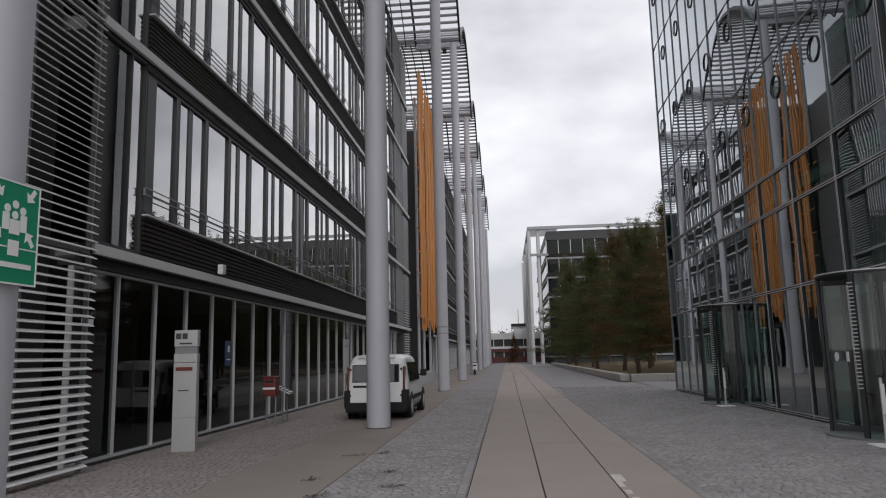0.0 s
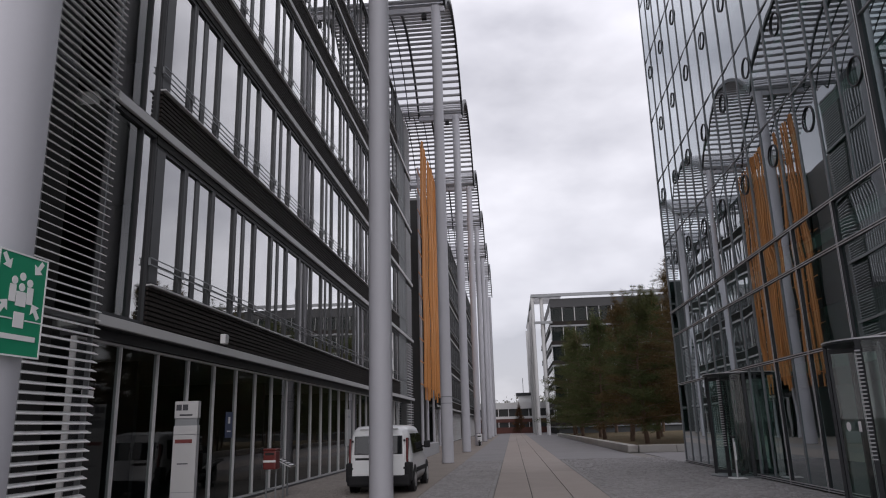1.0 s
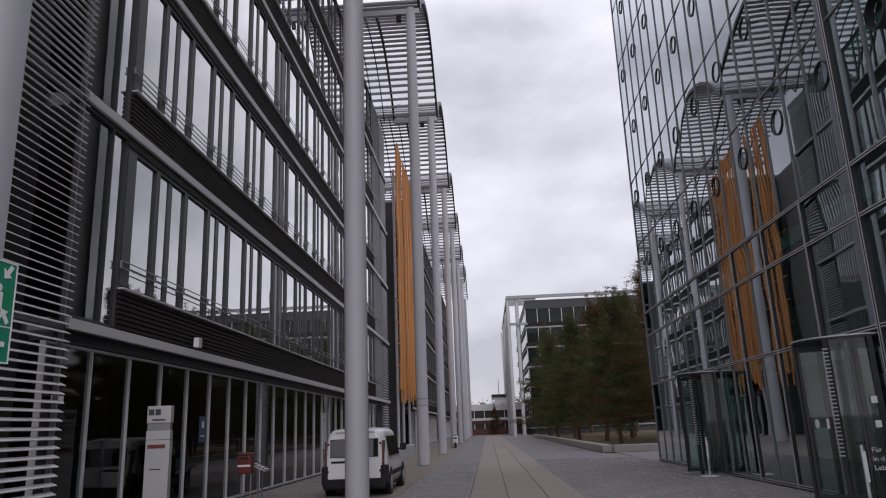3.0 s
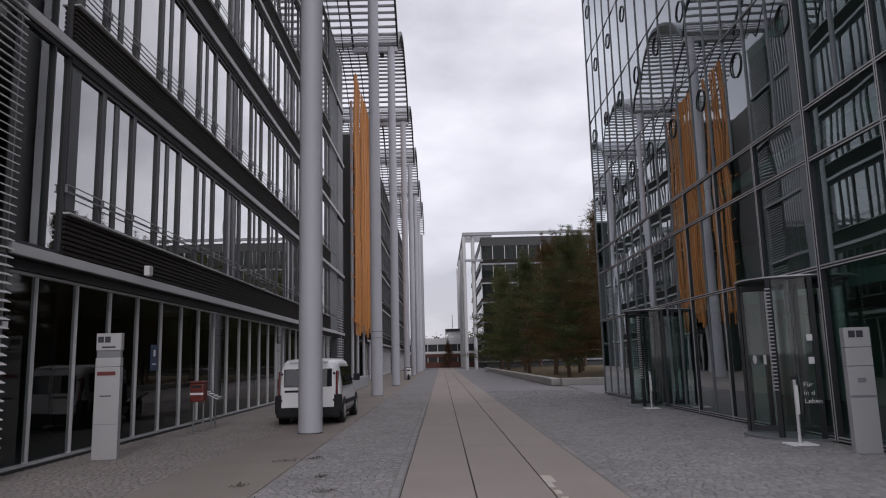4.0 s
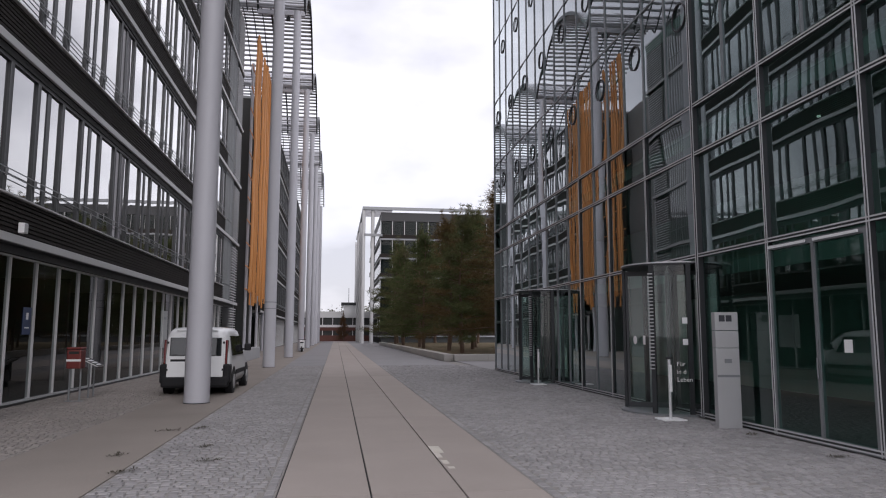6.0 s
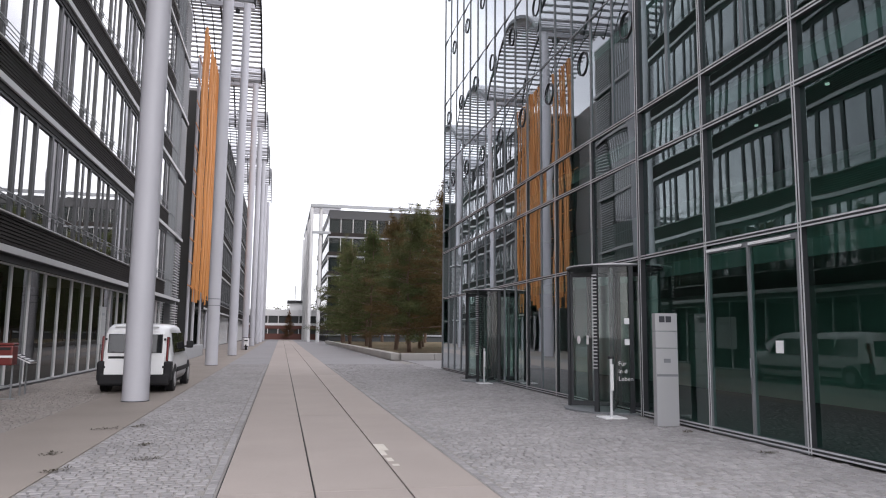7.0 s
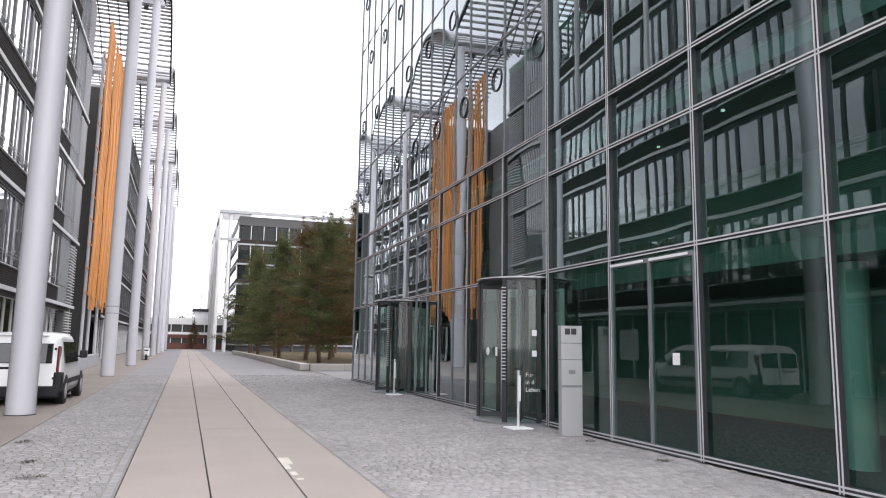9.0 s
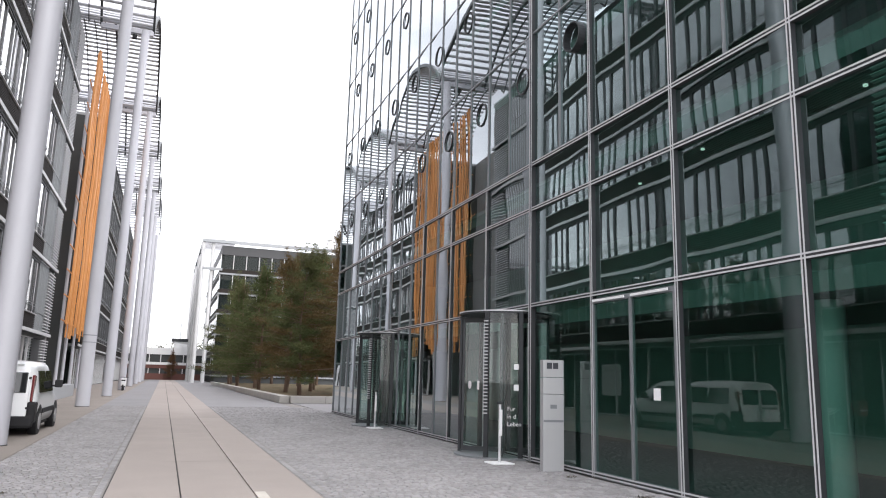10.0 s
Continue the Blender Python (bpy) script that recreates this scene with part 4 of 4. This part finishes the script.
slim = mesh_of("transom", boxes((-0.022, 0.04, -ylen, 0, -0.02, 0.02)), M["frame_grey"])
for r, z in enumerate(ROWS):
    put("transom", transom if r < 4 else slim, tower, (0, gy(YS[0]), z))
    if r < 4:
        put("transom_edge", edge_h, tower, (0, gy(YS[0]), z))
# round vents
bm = bmesh.new()
seg = 28
for (ra, rb, x0, x1) in ((0.277, 0.298, -0.03, 0.005),):
    vv = [[bm.verts.new((x, r * math.cos(2 * math.pi * k / seg), r * math.sin(2 * math.pi * k / seg))) for k in range(seg)] for x, r in ((x0, ra), (x0, rb), (x1, rb), (x1, ra))]
    for a in range(4):
        for k in range(seg):
            bm.faces.new((vv[a][k], vv[a][(k + 1) % seg], vv[(a + 1) % 4][(k + 1) % seg], vv[(a + 1) % 4][k]))
bmesh.ops.recalc_face_normals(bm, faces=bm.faces)
vent_ring = mesh_of("vent_ring", bm, M["frame_black"])
vent_drum = vent_ring.copy()
for v2 in vent_drum.vertices:
    if v2.co.x < 0:
        v2.co.x = -0.16
vent_drum.materials[0] = M["frame_dark"]
for r in range(3, 10):
    zc = ROWS[r] + 2.07
    for k in range(12):
        yc = (10.9 if r % 2 else 11.9) + 2.285 * k
        if yc < 31:
            put("vent_ring", vent_drum if (r, k) == (3, 0) else vent_ring, tower, (-0.01, gy(yc), zc))
# inside and rest of the shell
part("rear_wall", boxes((5.4, 5.6, -29.8, 0, 0, 26.7)), M["inner_green"], tower)
part("end_wall", boxes((0.0, 9.0, -0.15, 0.0, 0, 26.7)), M["plaster"], tower)
part("end_wall", boxes((0.0, 9.0, -29.95, -29.8, 0, 26.7)), M["plaster"], tower)
part("roof", boxes((-0.05, 9.3, -29.95, 0, 26.75, 27.0)), M["plaster"], tower)
part("lobby_floor", boxes((0.06, 9.0, -29.75, -0.2, -0.02, 0.03)), M["inner"], tower)
slabg = mesh_of("floor_slab", boxes((0.9, 9.0, -29.75, -0.2, -0.28, 0.0)), M["slab_inner"])
for z in (3.1, 6.13, 9.15, 12.1, 15.0, 18.0, 20.9, 23.8):
    put("floor_slab", slabg, tower, (0, 0, z))
part("lobby_post", tubes(((1.6, gy(7.0), 0.03), (1.6, gy(7.0), 2.8), 0.2), ((1.6, gy(4.9), 0.03), (1.6, gy(4.9), 2.8), 0.2), seg=16), M["pale_grey"], tower)
lampm = mesh_of("ceiling_lamp", tubes(((0, 0, -0.03), (0, 0, 0.0), 0.035), seg=12), M["light"])
for (x, y, z) in ((1.8, 9.6, 5.84), (1.9, 6.4, 5.84), (1.6, 4.2, 5.84), (2.5, 4.4, 2.8), (1.8, 8.0, 8.86), (2.2, 12.0, 5.84)):
    put("ceiling_lamp", lampm, tower, (x, gy(y), z))
# added slats stand in for the louvre screen mirrored in the near pane
bl = mesh_of("blind_slat", boxes((-0.03, 0.03, 0, 1.6, -0.004, 0.004)), M["pale_grey"])
for k in range(62):
    put("blind_slat", bl, tower, (0.45, gy(3.62), 0.2 + 0.085 * k), (0, 20, 0))
# entrance double door
door = part("entrance_door", lattice((8.24, 8.30, 9.34, 9.40, 10.44, 10.5), (0, 0.1, 2.96, 3.04), lambda i, j: i in (0, 2, 4) or j != 1, -0.03, 0.05), M["frame_grey"], tower, "grey-framed double glass door", at=(0, -G0, 0))
for y in (8.30, 9.40):
    put("pane", pane_mesh("pane", 1.04, 2.86, M["glass_lobby"], 0.002, 4), door, (0, y, 0.10))
part("head_strip", boxes((-0.085, -0.065, 8.35, 9.28, 2.975, 3.015), (-0.085, -0.065, 9.46, 10.39, 2.975, 3.015)), M["white"], door)
part("notice", boxes((-0.02, -0.012, 8.66, 8.82, 1.34, 1.52)), M["white"], door)
part("door_handle", tubes(((-0.07, 9.34, 0.95), (-0.07, 9.34, 1.25), 0.012)), M["frame_grey"], door)


def revolving_door(y, name_label):
    th = thing("revolving_door", (GX, y, 0), name_label, "door", "revolving doors")
    R, H = 1.02, 3.04
    part("floor_ring", tubes(((0, 0, 0.0), (0, 0, 0.035), R + 0.08), seg=36), M["frame_grey"], th)
    part("canopy_ring", tubes(((0, 0, H - 0.06), (0, 0, H - 0.025), R + 0.005), seg=36), M["frame_dark"], th)
    part("canopy_rim", tubes(((0, 0, H - 0.025), (0, 0, H), R + 0.012), seg=36), M["alu"], th)
    for a in (98, 140, 222, 262):
        ca, sa = math.cos(radians(a)), math.sin(radians(a))
        part("post", boxes((-0.03, 0.03, -0.045, 0.045, 0.035, H - 0.06)), M["frame_dark"], th, at=(R * ca, R * sa, 0), turn=(0, 0, a))
    for a0, a1 in ((100, 140), (222, 258)):
        bm = bmesh.new()
        n = 8
        lo = [bm.verts.new((R * math.cos(radians(a0 + (a1 - a0) * k / n)), R * math.sin(radians(a0 + (a1 - a0) * k / n)), 0.04)) for k in range(n + 1)]
        hi = [bm.verts.new((v2.co.x, v2.co.y, H - 0.07)) for v2 in lo]
        for k in range(n):
            f = bm.faces.new((lo[k], lo[k + 1], hi[k + 1], hi[k]))
            f.smooth = True
        part("curved_pane", bm, M["glass_clear"], th)
    for a in (150, 240, 330, 60):
        leaf = part("door_leaf", lattice((0.05, 0.12, R - 0.12, R - 0.07), (0.06, 0.16, H - 0.2, H - 0.1), lambda i, j: i != 1 or j != 1, -0.02, 0.02), M["frame_dark"], th, turn=(0, 0, a))
        put("pane", pane_mesh("pane", R - 0.24, H - 0.36, M["glass_clear"], 0, 1), leaf, (0, 0.12, 0.16))
    # thin bars drawn as the louvre screen's reflection at the drum glass
    part("brush_strip", boxes(*[(-0.06, -0.03, -0.045, 0.045, 0.9 + 0.07 * k, 0.922 + 0.07 * k) for k in range(28)]), M["alu"], th, at=(R * math.cos(radians(222)) - 0.01, R * math.sin(radians(222)), 0), turn=(0, 0, 222 - 180))
    return th


rd = revolving_door(14.0, "glass revolving door with dark posts")
copy_thing(rd, pose(GX, 23.05, 0))
for k, word in enumerate(("Für", "in d", "Leben")):
    lettering(word, 0.12, M["white"], rd, (-0.42, -0.965, 0.97 - 0.15 * k), (90, 0, -22))
part("dot_mark", tubes(((-0.92, -0.17, 1.47), (-0.915, -0.17, 1.47), 0.085), seg=20), M["white"], rd)
part("square_mark", boxes((-0.86, -0.852, -0.52, -0.42, 1.38, 1.56)), M["white"], rd)

for z in (1.38, 1.80):
    part("square_mark", boxes((-0.05, 0.05, -0.004, 0.004, 0, 0.12), bevel=0.002), M["white"], rd, at=(-0.24, -1.01, z), turn=(0, 0, -14))

# ---- raised planting bed with pines ----
bed = thing("planting_bed", (6.3, 41.5, 0), "raised bed of brown leaf litter with pale stone edge", "planting bed", kind="structure")
part("soil", boxes((0.45, 44, 0.4, 63, 0, 0.30)), M["litter"], bed)
km = mesh_of("edge_stone", boxes((-0.27, 0.27, 0.004, 1.99, 0, 0.40), bevel=0.02), M["kerb"])
for k in range(31):
    put("edge_stone", km, bed, (0.3 - 0.012 * k * 0.5, 2.0 * k, 0), (0, 0, 0.3))
for k in range(22):
    put("edge_stone", km, bed, (0.6 + 2.0 * k + 2.0, 0.0, 0), (0, 0, 90))


def pine_meshes(seed, h):
    r = random.Random(seed)
    bt = bmesh.new()
    p, rad = Vector((0, 0, 0)), 0.17
    pts = [p.copy()]
    n = 9
    for k in range(n):
        q = p + Vector((r.uniform(-0.12, 0.12), r.uniform(-0.12, 0.12), h / n))
        r1 = rad * 0.84
        tube(bt, p, q, rad, r1, seg=8, caps=False)
        p, rad = q, r1
        pts.append(p.copy())
    verts, faces = [], []

    def needles(c, size, count):
        for _ in range(count):
            o = c + Vector((r.gauss(0, size), r.gauss(0, size), r.gauss(0, size * 0.36)))
            d = Vector((r.uniform(-1, 1), r.uniform(-1, 1), r.uniform(-0.3, 0.9))).normalized()
            s = d.cross(Vector((r.uniform(-1, 1), r.uniform(-1, 1), r.uniform(-1, 1)))).normalized()
            ln, wd = r.uniform(0.16, 0.38), r.uniform(0.008, 0.019)
            k = len(verts)
            verts.extend(((o - s * wd)[:], (o + s * wd)[:], (o + d * ln + s * wd * 0.4)[:], (o + d * ln - s * wd * 0.4)[:]))
            faces.append((k, k + 1, k + 2, k + 3))
    limbs = 54
    for k in range(limbs):
        u = 0.13 + 0.87 * (k + r.random()) / limbs
        base = pts[min(n - 1, int(u * n))].lerp(pts[min(n, int(u * n) + 1)], u * n - int(u * n)) if u < 1 else pts[-1]
        a = r.uniform(0, 2 * math.pi)
        ln = (3.7 * (1 - u) ** 0.95 + 0.35) * r.uniform(0.45, 1.35)
        d = Vector((math.cos(a), math.sin(a), r.uniform(-0.12, 0.22) + 0.5 * u * u)).normalized()
        tip = base + d * ln
        tube(bt, base, tip, 0.045 * (1.3 - u), 0.012, seg=5, caps=False)
        m = max(3, int(ln * 2.1))
        for j in range(m):
            w = 0.3 + 0.75 * (j + r.random()) / m
            needles(base + d * ln * w + Vector((r.gauss(0, 0.18), r.gauss(0, 0.18), r.gauss(0.05, 0.12))), 0.27, 70)
    for k in range(6):
        base = pts[-2].lerp(pts[-1], r.random()) + Vector((r.gauss(0, 0.25), r.gauss(0, 0.25), -0.2))
        tip = base + Vector((r.gauss(0, 0.25), r.gauss(0, 0.25), r.uniform(0.9, 1.7)))
        tube(bt, base, tip, 0.03, 0.012, seg=5, caps=False)
        for j in range(5):
            needles(base.lerp(tip, 0.3 + 0.17 * j), 0.09, 26)
    me = bpy.data.meshes.new("crown")
    me.from_pydata(verts, [], faces)
    me.materials.append(M["needle"])
    return mesh_of("trunk", bt, M["bark"]), me


pines = [pine_meshes(s, h) for s, h in ((3, 9.6), (8, 10.8), (15, 8.4))]
brown_crowns = [cr.copy() for _, cr in pines]
for cr in brown_crowns:
    cr.materials.clear()
    cr.materials.append(M["needle_brown"])
spots = [(8.4, 47, 0.92), (10.8, 45.5, 1.0), (13.5, 47, 1.0), (8.6, 54, 1.0), (12.4, 52, 1.08), (16.5, 49, 1.05), (7.6, 62, 1.0), (11.4, 59, 1.05), (15, 57, 1.12), (8.2, 70, 1.05), (13, 66, 1.1), (18, 62, 1.15), (7.4, 79, 1.05), (12, 75, 1.15), (17, 74, 1.2), (7.3, 88, 1.05), (8.2, 96, 1.2), (11, 92, 1.2), (15, 86, 1.2), (20, 80, 1.2), (22, 70, 1.2), (20.5, 54, 1.1), (19, 95, 1.3), (9.5, 102, 1.2), (14, 101, 1.3)]
for k, (x, y, s) in enumerate(spots):
    tr, cr = pines[k % 3]
    autumn = y < 56 and x > 8.5
    if autumn:
        cr = brown_crowns[k % 3]
    t = thing("pine_tree", (x, y, 0.28), "tall pine tree with browning autumn needles" if autumn else "dark green pine tree with thin trunk", "tree", "pines in the bed", turn=k * 73)
    t.scale = (s, s, s)
    put("trunk", tr, t)
    put("crown", cr, t)

young = thing("birch_sapling", (10.9, 44.4, 0.28), "slim leaning sapling with pale bark", "tree")
part("trunk", tubes(((0, 0, 0), (0.10, 0, 0.75), 0.085, 0.07), ((0.10, 0, 0.75), (0.16, 0, 1.5), 0.07, 0.05), ((0.10, 0, 0.75), (0.02, 0.05, 1.25), 0.045, 0.03), seg=8), M["birch"], young)
part("twigs", tubes(((0.16, 0, 1.5), (0.30, 0.1, 2.1), 0.025, 0.01), ((0.16, 0, 1.5), (0.02, -0.1, 2.2), 0.025, 0.01), seg=6), M["bark"], young)

# ---- far block across the street ----
far = thing("far_office_building", (7.0, 117.0, 0), "distant grey office block with window bands and pergola", "building")
part("core", boxes((0.4, 44, 0.4, 39, 0, 20.2)), M["inner"], far)
part("roof_plate", boxes((0.1, 44.2, 0.1, 39, 20.25, 21.7)), M["frame_black"], far)
part("pergola_edge", boxes((-3.0, 44, -0.5, -0.2, 22.0, 22.5), (-3.0, -2.7, -0.2, 39, 22.0, 22.5)), M["frame_grey"], far)
for k in range(9):
    part("pergola_louvre", boxes((-2.6, 2.0, 0.4 + 0.8 * k, 0.75 + 0.8 * k, 22.05, 22.2)), M["louvre"], far)
part("pergola_tie", boxes((-2.7, 0.3, -0.35, -0.1, 17.6, 18.0)), M["frame_grey"], far)
fb = mesh_of("band", boxes((0.0, 44, 0.0, 0.38, 0.25, 0.9)), M["spandrel"])
fs = mesh_of("band", boxes((0.0, 0.38, 0.4, 39, 0.25, 0.9)), M["spandrel"])
fl_b = mesh_of("floor_beam", boxes((-0.1, 44, -0.1, 0.38, 0.0, 0.25)), M["frame_grey"])
fl_s = mesh_of("floor_beam", boxes((-0.1, 0.38, 0.4, 39, 0.0, 0.25)), M["frame_grey"])
fp = pane_mesh("pane", 1.84, 2.2, M["glass_base"])
fm = mesh_of("mullion", boxes((-0.05, 0.05, 0.02, 0.3, 0.95, 3.2)), M["beam"])
for s in range(6):
    z = 1.05 + 3.2 * s
    put("band", fb, far, (0, 0, z))
    put("band", fs, far, (0, 0, z))
    put("floor_beam", fl_b, far, (0, 0, z))
    put("floor_beam", fl_s, far, (0, 0, z))
    for k in range(22):
        put("pane", fp, far, (2.0 * k + 0.08, 0.14, z + 0.95), (0, 0, -90))
        put("mullion", fm, far, (2.0 * k, 0, z))
    for k in range(10):
        put("pane", fp, far, (0.14, 0.4 + 2.0 * k, z + 0.95))
farcol = mesh_of("shaft", tubes(((0, 0, 0), (0, 0, 22.0), 0.30), seg=18), M["beam"])
for x, y in ((4.2, 117.0), (5.7, 117.3), (4.2, 131), (4.2, 145), (4.2, 160)):
    c = thing("column", (x, y, 0), "distant tall light-grey column", "column", "columns across the street")
    put("shaft", farcol, c)

sc = thing("scooter", (-2.9, 63.0, 0), "small white parked scooter with dark wheels", "scooter")
for yy in (0.0, 1.25):
    part("wheel", tubes(((-0.06, yy, 0.24), (0.06, yy, 0.24), 0.24), seg=18), M["tyre"], sc)
part("body", boxes((-0.16, 0.16, 0.0, 0.75, 0.35, 0.75), bevel=0.06), M["white"], sc)
part("front_shield", boxes((-0.2, 0.2, 1.0, 1.1, 0.3, 1.0), bevel=0.03), M["white"], sc)
part("seat", boxes((-0.14, 0.14, -0.05, 0.65, 0.752, 0.85), bevel=0.03), M["plastic"], sc)
part("handlebar", tubes(((-0.33, 1.05, 1.05), (0.33, 1.05, 1.05), 0.02), ((0, 1.05, 1.0), (0, 1.05, 1.06), 0.03)), M["plastic"], sc)
part("footboard", boxes((-0.15, 0.15, 0.7, 1.05, 0.28, 0.36)), M["plastic"], sc)

# ---- low white building closing the street ----
endb = thing("low_building", (-14, 152, 0), "low white building with dark window bands", "building")
for z0, z1, mat in ((0, 1.2, "brick"), (2.2, 2.9, "brick"), (2.9, 3.4, "white"), (4.9, 6.2, "white")):
    part("wall", boxes((0, 34, 0, 12, z0, z1)), M[mat], endb)
for z0, z1 in ((1.2, 2.2), (3.4, 4.9)):
    part("window_band", boxes((0.2, 33.8, 0.3, 11.5, z0, z1)), M["inner"], endb)
for k in range(16):
    for z0, z1 in ((1.2, 2.2), (3.4, 4.9)):
        part("mullion", boxes((0.6 + 2.1 * k, 0.75 + 2.1 * k, 0.1, 0.3, z0, z1)), M["white"], endb)
part("stair_tower", boxes((15.5, 18.3, 2, 8, 6.2, 7.6)), M["white"], endb)
part("tower_roof", boxes((15.0, 18.8, 1.6, 8.4, 7.6, 8.2)), M["frame_dark"], endb)
part("mast", tubes(((16.6, 4, 8.2), (16.6, 4, 11.4), 0.06)), M["frame_grey"], endb)
rw = random.Random(5)
verts, faces = [], []
for k in range(42000):
    x = rw.uniform(-160, 220)
    y = rw.uniform(240, 330)
    z = rw.uniform(0, 1) ** 0.7 * (9.5 + 2.5 * math.sin(x * 0.05) + 1.5 * math.sin(x * 0.21 + y))
    s = rw.uniform(0.2, 0.5)
    c = Vector((x, y, z))
    a, b = Vector((rw.uniform(-1, 1), rw.uniform(-0.4, 0.4), rw.uniform(-1, 1))).normalized() * s, Vector((rw.uniform(-1, 1), rw.uniform(-0.4, 0.4), rw.uniform(-1, 1))).normalized() * s
    i = len(verts)
    verts += [(c - a)[:], (c - b)[:], (c + a)[:], (c + b)[:]]
    faces.append((i, i + 1, i + 2, i + 3))
me = bpy.data.meshes.new("far_woods")
me.from_pydata(verts, [], faces)
me.materials.append(M["hill"])
tagged(new("far_woods", me), "distant hazy line of autumn trees", "woods", kind="stuff")
shrub = thing("small_tree", (1.6, 147, 0), "small rust-brown autumn tree", "tree")
tr, cr = pine_meshes(31, 5.2)
cr.materials.clear()
cr.materials.append(M["rust_leaf"])
put("trunk", tr, shrub)
put("crown", cr, shrub)
shrub.scale = (0.45, 0.45, 0.92)
